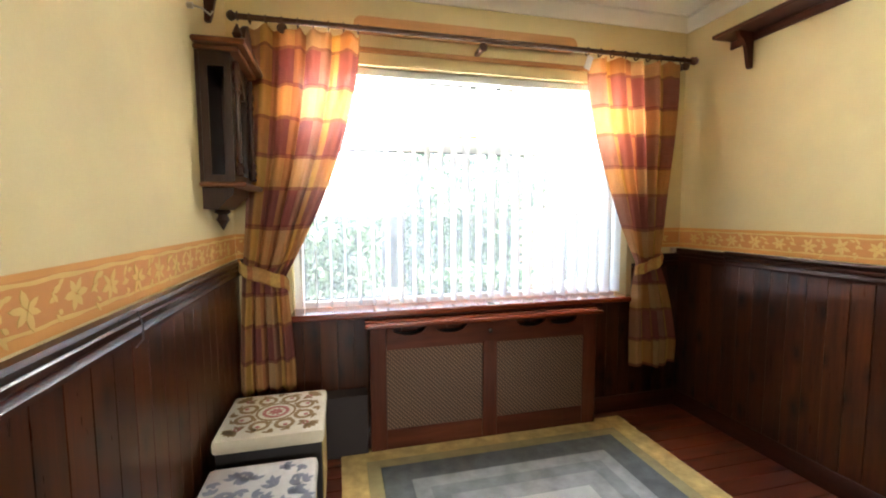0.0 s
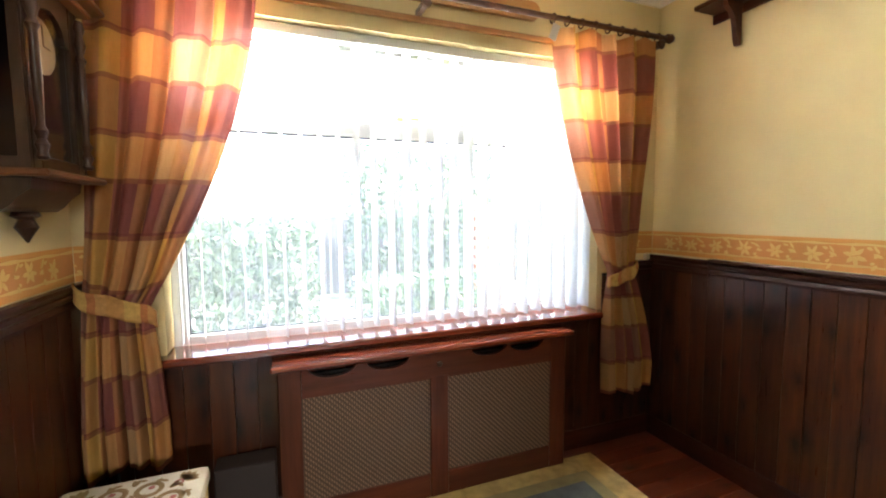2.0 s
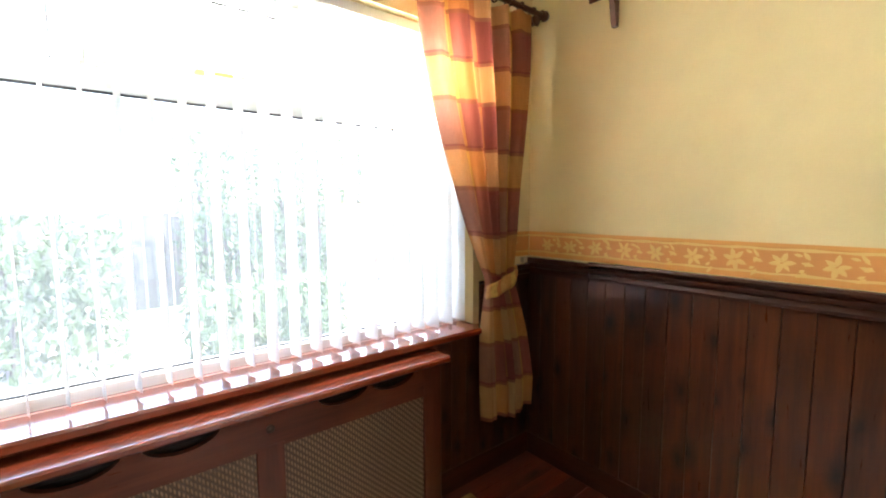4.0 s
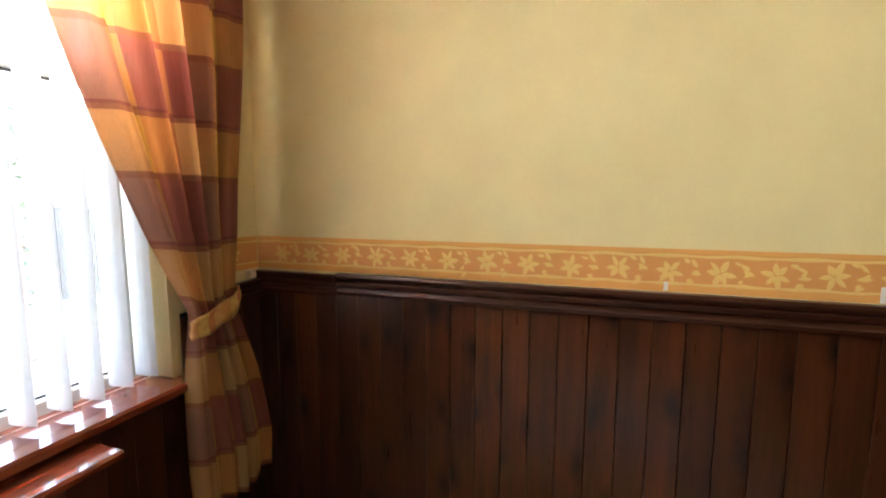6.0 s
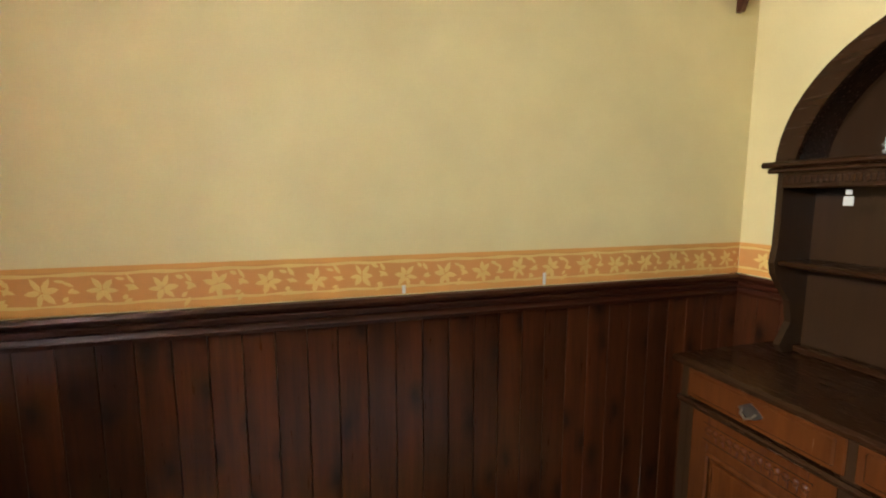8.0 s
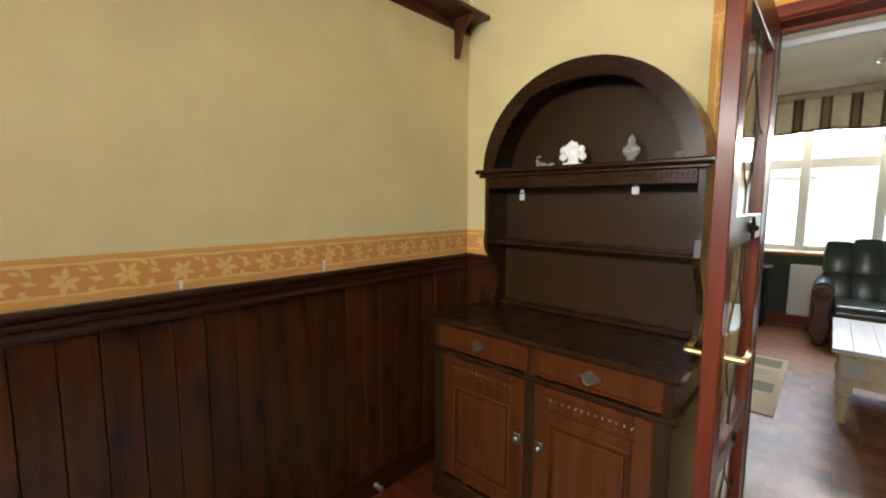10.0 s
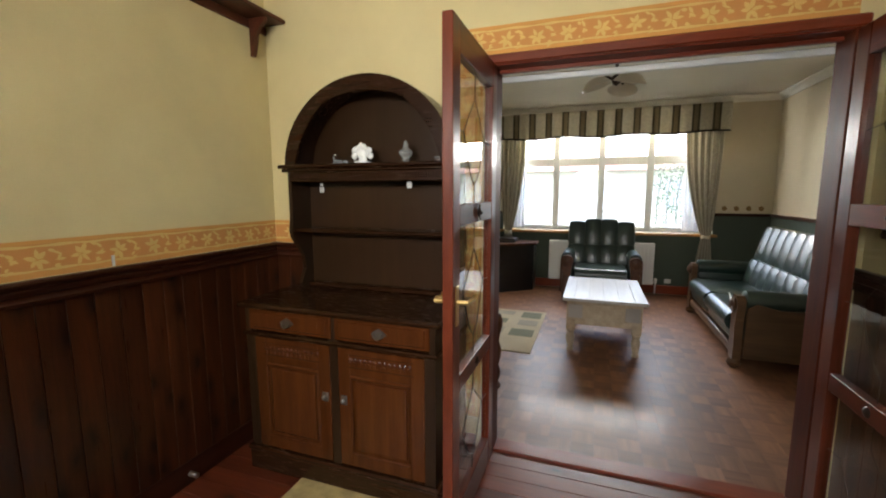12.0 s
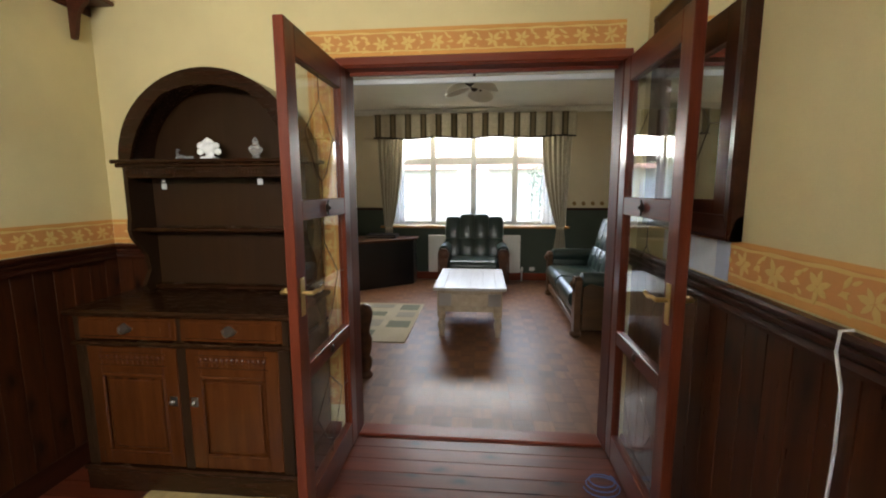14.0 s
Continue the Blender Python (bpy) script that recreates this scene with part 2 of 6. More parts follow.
M_STEEL = surface("steel_hook", (0.6, 0.58, 0.52), 0.3, 1.0)
M_LEATHER = surface("green_leather", (0.016, 0.034, 0.029), 0.3, big=3, fine=220, amount=0.3, bumps=0.4, coat=0.25)
M_GREENWALL = surface("sage_wallpaper", (0.06, 0.08, 0.06), 0.85, amount=0.14)
M_LWALL = surface("lounge_wallpaper", (0.56, 0.49, 0.35), 0.85, amount=0.12)
M_WHITE = surface("white_enamel", (0.78, 0.78, 0.76), 0.4, amount=0.05)
M_PLASTER = surface("bare_plaster", (0.66, 0.68, 0.70), 0.9, big=9, amount=0.14)
M_PALEBLUE = surface("old_blue_paper", (0.42, 0.46, 0.58), 0.9, big=12, amount=0.15)
M_TAG = surface("white_card", (0.55, 0.55, 0.53), 0.8, amount=0.05)
M_CABLE = surface("white_plastic", (0.75, 0.75, 0.72), 0.5, amount=0.05)
M_BLUE = surface("blue_plastic", (0.08, 0.12, 0.3), 0.5)
M_TV = surface("black_gloss", (0.012, 0.012, 0.013), 0.3)
M_BOX = surface("brown_board", (0.025, 0.015, 0.012), 0.7, amount=0.3)
M_BAND = surface("border_orange", (0.60, 0.27, 0.075), 0.85, big=6, amount=0.12)
M_EDGE = surface("border_yellow", (0.66, 0.32, 0.08), 0.85, big=6, amount=0.1)
M_FLOWER = surface("border_flower", (0.71, 0.48, 0.155), 0.85, big=9, amount=0.12)
M_RUG_Y = surface("rug_gold", (0.46, 0.34, 0.13), 0.98, big=14, fine=400, amount=0.55, bumps=0.8)
M_RUG_G = surface("rug_slate", (0.10, 0.112, 0.12), 0.98, big=11, fine=400, amount=0.5, bumps=0.8)
M_RUG_M = surface("rug_mid_grey", (0.18, 0.195, 0.205), 0.98, big=11, fine=400, amount=0.45, bumps=0.8)
M_RUG_O = surface("rug_olive", (0.28, 0.24, 0.12), 0.98, big=11, fine=400, amount=0.35, bumps=0.8)
M_RUG_S = surface("rug_silver", (0.24, 0.255, 0.26), 0.98, big=11, fine=400, amount=0.45, bumps=0.8)
M_RUG_P = surface("rug_pale_grey", (0.36, 0.365, 0.36), 0.98, big=11, fine=400, amount=0.2, bumps=0.8)
M_LRUG_A = surface("rug_beige", (0.42, 0.36, 0.25), 0.98, fine=300, bumps=0.8)
M_LRUG_B = surface("rug_moss", (0.16, 0.17, 0.12), 0.98, fine=300, bumps=0.8)
M_LRUG_C = surface("rug_stone", (0.30, 0.28, 0.22), 0.98, fine=300, bumps=0.8)
M_PLAID = cloth("plaid_curtain", plaid, 0.40, 0.9, 0.17)
M_STRIPE = cloth("striped_valance", stripes, 0.16)
M_STRIPE_PALE = cloth("striped_curtain", lambda nt: stripes(nt, 0.55), 0.3)
M_SLAT = cloth("white_blind_fabric", lambda nt: ramp(nt, noise_tex(nt, coords(nt), 30.0), [(0.2, (0.74, 0.75, 0.74)), (0.8, (0.82, 0.82, 0.81))]), 0.5)
M_NET = cloth("net_curtain", lambda nt: ramp(nt, noise_tex(nt, coords(nt), 30.0), [(0.2, (0.8, 0.8, 0.8)), (0.8, (0.88, 0.88, 0.88))]), 0.6)
M_CREAMCLOTH = surface("cream_tapestry", (0.54, 0.48, 0.35), 0.95, big=12, fine=300, amount=0.18, bumps=0.6)
M_TAPBROWN = surface("tapestry_brown", (0.24, 0.15, 0.06), 0.95, fine=300, bumps=0.6)
M_TAPRED = surface("tapestry_red", (0.35, 0.12, 0.10), 0.95, fine=300, bumps=0.6)
M_GREYLEAF = surface("grey_leaf_weave", (0.22, 0.23, 0.26), 0.95, fine=300, bumps=0.6)
M_PALECLOTH = surface("pale_damask", (0.48, 0.455, 0.41), 0.95, big=14, fine=300, amount=0.2, bumps=0.6)
M_PORCELAIN = surface("white_porcelain", (0.82, 0.82, 0.80), 0.2, amount=0.05, bumps=0.05)
M_CRYSTAL, _nt, _b = nodes_of("crystal")
_b.inputs["Base Color"].default_value = (0.9, 0.92, 0.92, 1)
_b.inputs["Transmission Weight"].default_value = 0.8
_b.inputs["Roughness"].default_value = 0.08
M_MIRROR, _nt, _b = nodes_of("mirror_silver")
_b.inputs["Base Color"].default_value = (0.88, 0.9, 0.9, 1)
_b.inputs["Metallic"].default_value = 1.0
_b.inputs["Roughness"].default_value = 0.03
M_GRASS = surface("grass", (0.045, 0.065, 0.03), 0.9, big=3, amount=0.4)
M_PAVE = surface("patio_slab", (0.13, 0.14, 0.145), 0.8, big=4, amount=0.25)
M_BRICK = surface("garden_brick", (0.34, 0.15, 0.09), 0.85, big=5, amount=0.3)
M_LEAF = surface("leaf_green", (0.055, 0.095, 0.04), 0.6, big=4, amount=0.45)
M_FENCE = surface("grey_fence", (0.075, 0.075, 0.07), 0.85, amount=0.3)
M_RENDER = surface("cream_render", (0.80, 0.76, 0.64), 0.85, amount=0.12)
M_TILE = surface("roof_tile", (0.17, 0.10, 0.08), 0.8, amount=0.3)
M_ROAD = surface("asphalt", (0.05, 0.05, 0.052), 0.9, amount=0.3)
M_RATTAN, _nt, _b = nodes_of("woven_cane")
_v = coords(_nt)
_w1, _w2 = _nt.nodes.new("ShaderNodeTexWave"), _nt.nodes.new("ShaderNodeTexWave")
for _w, _d, _s in ((_w1, 'DIAGONAL', 26.0), (_w2, 'X', 30.0)):
    _w.bands_direction = _d
    _w.inputs["Scale"].default_value = _s
    link(_nt, _v, _w.inputs["Vector"])
_m = calc(_nt, 'MULTIPLY', _w1.outputs["Fac"], _w2.outputs["Fac"])
link(_nt, ramp(_nt, _m, [(0.1, (0.07, 0.038, 0.02)), (0.7, (0.25, 0.15, 0.085))]), _b.inputs["Base Color"])
_b.inputs["Roughness"].default_value = 0.5
bump(_nt, _b, _m, 0.8, 0.003)

# ---- mesh tools ----


class Shape:
    """Collects boxes, turned work and extrusions into one mesh."""

    def __init__(self):
        self.bm = bmesh.new()

    def box(self, a, b, bevel=0.0, turn=None):
        lo = [min(p, q) for p, q in zip(a, b)]
        hi = [max(p, q) for p, q in zip(a, b)]
        c = Vector([(p + q) / 2 for p, q in zip(lo, hi)])
        s = [q - p for p, q in zip(lo, hi)]
        r = bmesh.ops.create_cube(self.bm, size=1.0, matrix=Matrix.Translation(c) @ (turn or Matrix()) @ Matrix.Diagonal((*s, 1)))
        if bevel:
            es = list({e for v in r["verts"] for e in v.link_edges})
            bmesh.ops.bevel(self.bm, geom=es, offset=min(bevel, min(s) * 0.45), segments=2 if bevel > 0.012 else 1, profile=0.6, affect='EDGES')
        return self

    def lathe(self, profile, base, axis=(0, 0, 1), seg=14):
        """Turned work: profile of (radius, height) from base along axis."""
        q = Vector(axis).to_track_quat('Z', 'Y').to_matrix()
        rings = []
        for r, h in profile:
            rings.append([self.bm.verts.new(Vector(base) + q @ Vector((max(r, 0.0005) * math.cos(k * math.tau / seg), max(r, 0.0005) * math.sin(k * math.tau / seg), h))) for k in range(seg)])
        for p, n in zip(rings, rings[1:]):
            for k in range(seg):
                self.bm.faces.new((p[k], p[(k + 1) % seg], n[(k + 1) % seg], n[k]))
        self.bm.faces.new(rings[0][::-1])
        self.bm.faces.new(rings[-1])
        return self

    def rod(self, a, b, r, seg=10):
        d = Vector(b) - Vector(a)
        return self.lathe([(r, 0), (r, d.length)], a, d, seg)

    def tube(self, pts, r, seg=8):
        pts = [Vector(p) for p in pts]
        rings = []
        for i, p in enumerate(pts):
            d = (pts[min(i + 1, len(pts) - 1)] - pts[max(i - 1, 0)]).normalized()
            q = d.to_track_quat('Z', 'Y').to_matrix()
            rings.append([self.bm.verts.new(p + q @ Vector((r * math.cos(k * math.tau / seg), r * math.sin(k * math.tau / seg), 0))) for k in range(seg)])
        for p, n in zip(rings, rings[1:]):
            for k in range(seg):
                self.bm.faces.new((p[k], p[(k + 1) % seg], n[(k + 1) % seg], n[k]))
        self.bm.faces.new(rings[0][::-1])
        self.bm.faces.new(rings[-1])
        return self

    def prism(self, poly, origin, u, v, w):
        """A flat outline (points along u and v from origin) drawn out along w."""
        o, u, v, w = Vector(origin), Vector(u), Vector(v), Vector(w)
        a = [self.bm.verts.new(o + u * p + v * q) for p, q in poly]
        b = [self.bm.verts.new(o + u * p + v * q + w) for p, q in poly]
        self.bm.faces.new(a)
        self.bm.faces.new(b[::-1])
        for k in range(len(a)):
            j = (k + 1) % len(a)
            self.bm.faces.new((a[j], a[k], b[k], b[j]))
        return self

    def ball(self, c, r, scale=(1, 1, 1), sub=2):
        bmesh.ops.create_icosphere(self.bm, subdivisions=sub, radius=r, matrix=Matrix.Translation(c) @ Matrix.Diagonal((*scale, 1)))
        return self

    def groups(self):
        """The separate pieces, each with all that touches it."""
        self.bm.verts.ensure_lookup_table()
        seen, isl = set(), []
        for v in self.bm.verts:
            if v in seen:
                continue
            todo, got = [v], []
            seen.add(v)
            while todo:
                w = todo.pop()
                got.append(w)
                for e in w.link_edges:
                    o = e.other_vert(w)
                    if o not in seen:
                        seen.add(o)
                        todo.append(o)
            lo = Vector([min(w.co[i] for w in got) for i in range(3)])
            hi = Vector([max(w.co[i] for w in got) for i in range(3)])
            isl.append([lo, hi, got])
        merged = True
        while merged:
            merged = False
            for a in range(len(isl)):
                for b in range(a + 1, len(isl)):
                    if all(isl[a][0][i] - 0.001 <= isl[b][1][i] and isl[b][0][i] - 0.001 <= isl[a][1][i] for i in range(3)):
                        isl[a] = [Vector(map(min, isl[a][0], isl[b][0])), Vector(map(max, isl[a][1], isl[b][1])), isl[a][2] + isl[b][2]]
                        del isl[b]
                        merged = True
                        break
                if merged:
                    break
        return [g[2] for g in isl]

    def each(self, name, mat, parent=None, smooth=False):
        """One object for each separate piece."""
        made = []
        for got in self.groups():
            part, know = Shape(), {}
            for v in got:
                know[v] = part.bm.verts.new(v.co)
            for f in {f for v in got for f in v.link_faces}:
                part.bm.faces.new([know[v] for v in f.verts])
            made.append(part.done(name, mat, parent, smooth))
        self.bm.free()
        return made

    def done(self, name, mat, parent=None, smooth=False, solid=0.0):
        bmesh.ops.recalc_face_normals(self.bm, faces=self.bm.faces)
        me = bpy.data.meshes.new(name)
        if parent is not None:
            top = parent
            shift = Vector()
            while top is not None:
                shift += top.location
                top = top.parent
            bmesh.ops.translate(self.bm, verts=self.bm.verts, vec=-shift)
        self.bm.to_mesh(me)
        self.bm.free()
        me.materials.append(mat)
        if smooth:
            for p in me.polygons:
                p.use_smooth = True
            me.set_sharp_from_angle(angle=radians(40))
        ob = new(name, me)
        if parent is not None:
            ob.parent = parent
        if solid:
            md = ob.modifiers.new("solid", 'SOLIDIFY')
            md.thickness = solid
        return ob


def thing(name, at, label, category, group=""):
    e = new(name)
    e.location = at
    e.empty_display_size = 0.1
    return tagged(e, label, category, group)


def fold_sheet(name, mat, parent, nu, nv, place, thick=0.0):
    """Cloth: place(u, v) gives the point; u runs across the cloth, v down. UVs follow the cloth."""
    shift = parent.location if parent is not None else Vector()
    vs, fs = [], []
    for j in range(nv + 1):
        for i in range(nu + 1):
            vs.append(Vector(place(i / nu, j / nv)) - shift)
    for j in range(nv):
        for i in range(nu):
            k = j * (nu + 1) + i
            fs.append((k, k + 1, k + nu + 2, k + nu + 1))
    me = bpy.data.meshes.new(name)
    me.from_pydata(vs, [], fs)
    uv = me.uv_layers.new(name="UVMap")
    for lp in me.loops:
        k = lp.vertex_index
        uv.data[lp.index].uv = ((k % (nu + 1)) / nu, 1 - (k // (nu + 1)) / nv)
    me.materials.append(mat)
    for p in me.polygons:
        p.use_smooth = True
    ob = new(name, me)
    ob.parent = parent
    if thick:
        md = ob.modifiers.new("solid", 'SOLIDIFY')
        md.thickness = thick
    return ob

# ---- structure ----
XW, XE, YN, YS, ZC = -0.285, 2.531, 2.566, -0.425, 2.60
OX0, OX1, OZ = -0.18, 1.175, 2.0           # double doorway
WX0, WX1, WZ0, WZ1 = -0.01, 2.12, 0.775, 2.16   # dining window
LY, LXW, LXE = -4.80, -1.42, 2.65          # lounge
LWX0, LWX1, LWZ0, LWZ1 = -0.78, 2.02, 0.845, 2.36


def structure(shape, name, mat, label, smooth=False):
    return tagged(shape.done(name, mat, None, smooth), label, kind="structure")


floor = structure(Shape().box((XW - 0.1, YS - 0.14, -0.15), (XE + 0.1, YN + 0.1, -0.02)), "floor", M_BLACK, "dining room subfloor under red stained floorboards")
floor_lounge = structure(Shape().box((LXW - 0.1, LY - 0.4, -0.15), (LXE + 0.1, YS - 0.145, -0.012)), "floor_lounge", M_BLACK, "lounge floor laid with dark parquet blocks")
structure(Shape().box((XE, YS - 0.14, -0.1), (XE + 0.12, YN + 0.25, ZC)), "wall_east", M_WALL, "cream wallpapered wall above dark wood panelling")
structure(Shape().box((XW - 0.12, YS, -0.1), (XW, YN + 0.25, ZC)), "wall_west", M_WALL, "cream wallpapered wall above dark wood panelling")
wall_n = Shape()
wall_n.box((XW, YN, -0.1), (WX0, YN + 0.25, ZC)).box((WX1, YN, -0.1), (XE, YN + 0.25, ZC))
wall_n.box((WX0, YN, -0.1), (WX1, YN + 0.25, WZ0)).box((WX0, YN, WZ1), (WX1, YN + 0.25, ZC))
structure(wall_n, "wall_north", M_WALL, "cream window wall with a wide window opening")
wall_s = Shape()
wall_s.box((XW - 0.12, YS - 0.07, -0.1), (OX0 - 0.03, YS, ZC)).box((OX1 + 0.03, YS - 0.07, -0.1), (XE, YS, ZC)).box((OX0 - 0.03, YS - 0.07, OZ + 0.03), (OX1 + 0.03, YS, ZC))
structure(wall_s, "wall_south", M_WALL, "cream dividing wall with a double doorway")
wall_sl = Shape()
wall_sl.box((LXW, YS - 0.14, -0.1), (OX0 - 0.03, YS - 0.071, ZC)).box((OX1 + 0.03, YS - 0.14, -0.1), (LXE, YS - 0.071, ZC)).box((OX0 - 0.03, YS - 0.14, OZ + 0.03), (OX1 + 0.03, YS - 0.071, ZC))
structure(wall_sl, "wall_lounge_north", M_LWALL, "lounge side of the dividing wall")
structure(Shape().box((XW - 0.12, YS - 0.14, ZC), (XE + 0.12, YN + 0.25, ZC + 0.1)), "ceiling", M_CEIL, "off-white textured dining room ceiling")
structure(Shape().box((LXW - 0.12, LY - 0.5, ZC), (LXE + 0.12, YS - 0.145, ZC + 0.1)), "ceiling_lounge", M_CEIL, "off-white textured lounge ceiling")
lw = Shape()
lw.box((LXW, LY - 0.35, -0.1), (LWX0, LY, ZC)).box((LWX1, LY - 0.35, -0.1), (LXE, LY, ZC)).box((LWX0, LY - 0.35, LWZ1), (LWX1, LY, ZC)).box((LWX0, LY - 0.35, -0.1), (LWX1, LY, LWZ0))
structure(lw, "wall_lounge_south", M_LWALL, "beige patterned wall round the front window")
structure(Shape().box((LXW - 0.12, LY - 0.35, -0.1), (LXW, YS - 0.07, ZC)), "wall_lounge_west", M_LWALL, "beige patterned lounge wall")
structure(Shape().box((LXE, LY - 0.35, -0.1), (LXE + 0.12, YS - 0.07, ZC)), "wall_lounge_east", M_LWALL, "beige patterned lounge wall")
g = Shape()
g.box((LXW + 0.008, LY, 0), (LWX0, LY + 0.006, 1.09)).box((LWX1, LY, 0), (LXE, LY + 0.006, 1.09)).box((LWX0, LY, 0), (LWX1, LY + 0.006, LWZ0 - 0.005)).box((LXW, LY, 0), (LXW + 0.006, YS - 0.15, 1.09))
structure(g, "trim_lounge_green", M_GREENWALL, "dark sage green dado paper below the rail")
g = Shape()
g.box((LXW + 0.02, LY, 1.09), (LWX0, LY + 0.03, 1.125), 0.006).box((LWX1, LY, 1.09), (LXE, LY + 0.03, 1.125), 0.006).box((LXW, LY, 1.09), (LXW + 0.03, YS - 0.15, 1.125), 0.006)
structure(g, "trim_lounge_dado", M_RAIL_X, "dark wood dado rail in the lounge")
structure(Shape().box((LXW, LY, 0), (LXE, LY + 0.03, 0.12), 0.006).box((LXW, LY + 0.03, 0), (LXW + 0.025, YS - 0.15, 0.12), 0.006), "baseboard_lounge", M_MAHOG_X, "brown wooden lounge skirting board")
g = Shape()
for k in range(5):
    g.ball((LXW + 0.12 + k * 0.135, LY + 0.002, 1.19), 0.035, (1, 0.08, 1), 1)
structure(g, "trim_lounge_border", M_TAPBROWN, "faded floral paper border in the lounge")


def cornice(name, a, b, n):
    """Coved cornice from a to b under the ceiling; n points into the room."""
    u = Vector(b) - Vector(a)
    pts = [(0, 0), (0, -0.075), (0.012, -0.075), (0.014, -0.06), (0.03, -0.04), (0.052, -0.022), (0.07, -0.014), (0.07, 0)]
    structure(Shape().prism(pts, a, n, (0, 0, 1), u), name, M_CORN, "white coved plaster cornice", True)


cornice("trim_cornice_n", (XW, YN, ZC - 0.002), (XE, YN, ZC - 0.002), (0, -1, 0))
cornice("trim_cornice_e", (XE, YS, ZC - 0.004), (XE, YN, ZC - 0.004), (-1, 0, 0))
cornice("trim_cornice_w", (XW, YS, ZC - 0.004), (XW, YN, ZC - 0.004), (1, 0, 0))
cornice("trim_cornice_s", (XW, YS, ZC - 0.002), (XE, YS, ZC - 0.002), (0, 1, 0))
cornice("trim_cornice_lounge", (LXW, LY, ZC - 0.002), (LXE, LY, ZC - 0.002), (0, 1, 0))
cornice("trim_cornice_lounge_w", (LXW, LY, ZC - 0.004), (LXW, YS - 0.14, ZC - 0.004), (1, 0, 0))

DADO = [(0, 0), (0.016, 0), (0.018, 0.012), (0.013, 0.018), (0.013, 0.03), (0.02, 0.036), (0.022, 0.05), (0.017, 0.056), (0.026, 0.062), (0.03, 0.074), (0.026, 0.084), (0, 0.084)]
SKIRT = [(0, 0), (0.02, 0), (0.02, 0.075), (0.013, 0.085), (0.012, 0.095), (0.006, 0.105), (0, 0.105)]


def run(name, prof, a, b, n, mat, label):
    structure(Shape().prism(prof, a, n, (0, 0, 1), Vector(b) - Vector(a)), name, mat, label, True)


T = 0.014   # planking thickness
run("trim_dado_e", DADO, (XE - T, YS, 1.02), (XE - T, 2.175, 1.02), (-1, 0, 0), M_RAIL_Y, "dark varnished moulded dado rail")
run("trim_dado_e_end", DADO, (XE - T, 2.178, 1.013), (XE - T, YN, 1.013), (-1, 0, 0), M_RAIL_Y, "short joined length of dado rail")
run("trim_dado_w", DADO, (XW + T, YS, 1.02), (XW + T, YN, 1.02), (1, 0, 0), M_RAIL_Y, "dark varnished moulded dado rail")
run("trim_dado_s", DADO, (OX1 + 0.2, YS + T, 1.02), (XE, YS + T, 1.02), (0, 1, 0), M_RAIL_X, "dark varnished moulded dado rail")
run("trim_dado_n", DADO, (WX1 + 0.06, YN - T, 0.98), (XE - 0.03, YN - T, 0.98), (0, -1, 0), M_RAIL_X, "dark varnished dado rail beside the window")
run("trim_dado_nw", DADO, (XW + 0.03, YN - T, 1.02), (WX0 - 0.06, YN - T, 1.02), (0, -1, 0), M_RAIL_X, "dark varnished dado rail beside the window")
run("baseboard_e", SKIRT, (XE - T, YS, 0), (XE - T, YN, 0), (-1, 0, 0), M_RAIL_Y, "dark varnished skirting board")
run("baseboard_w", SKIRT, (XW + T, YS, 0), (XW + T, YN, 0), (1, 0, 0), M_RAIL_Y, "dark varnished skirting board")
run("baseboard_n", SKIRT, (XW, YN - T, 0), (XE, YN - T, 0), (0, -1, 0), M_RAIL_X, "dark varnished skirting board")
run("baseboard_s", SKIRT, (OX1 + 0.08, YS + T, 0), (XE, YS + T, 0), (0, 1, 0), M_RAIL_X, "dark varnished skirting board")


def petal(cx, cy, ang, ln, wd):
    c, s = math.cos(ang), math.sin(ang)
    out = []
    for p, q in ((0.05, 0), (0.35, 0.5), (0.7, 0.42), (1.0, 0), (0.7, -0.42), (0.35, -0.5)):
        x, y = p * ln, q * wd
        out.append((cx + c * x - s * y, cy + s * x + c * y))
    return out


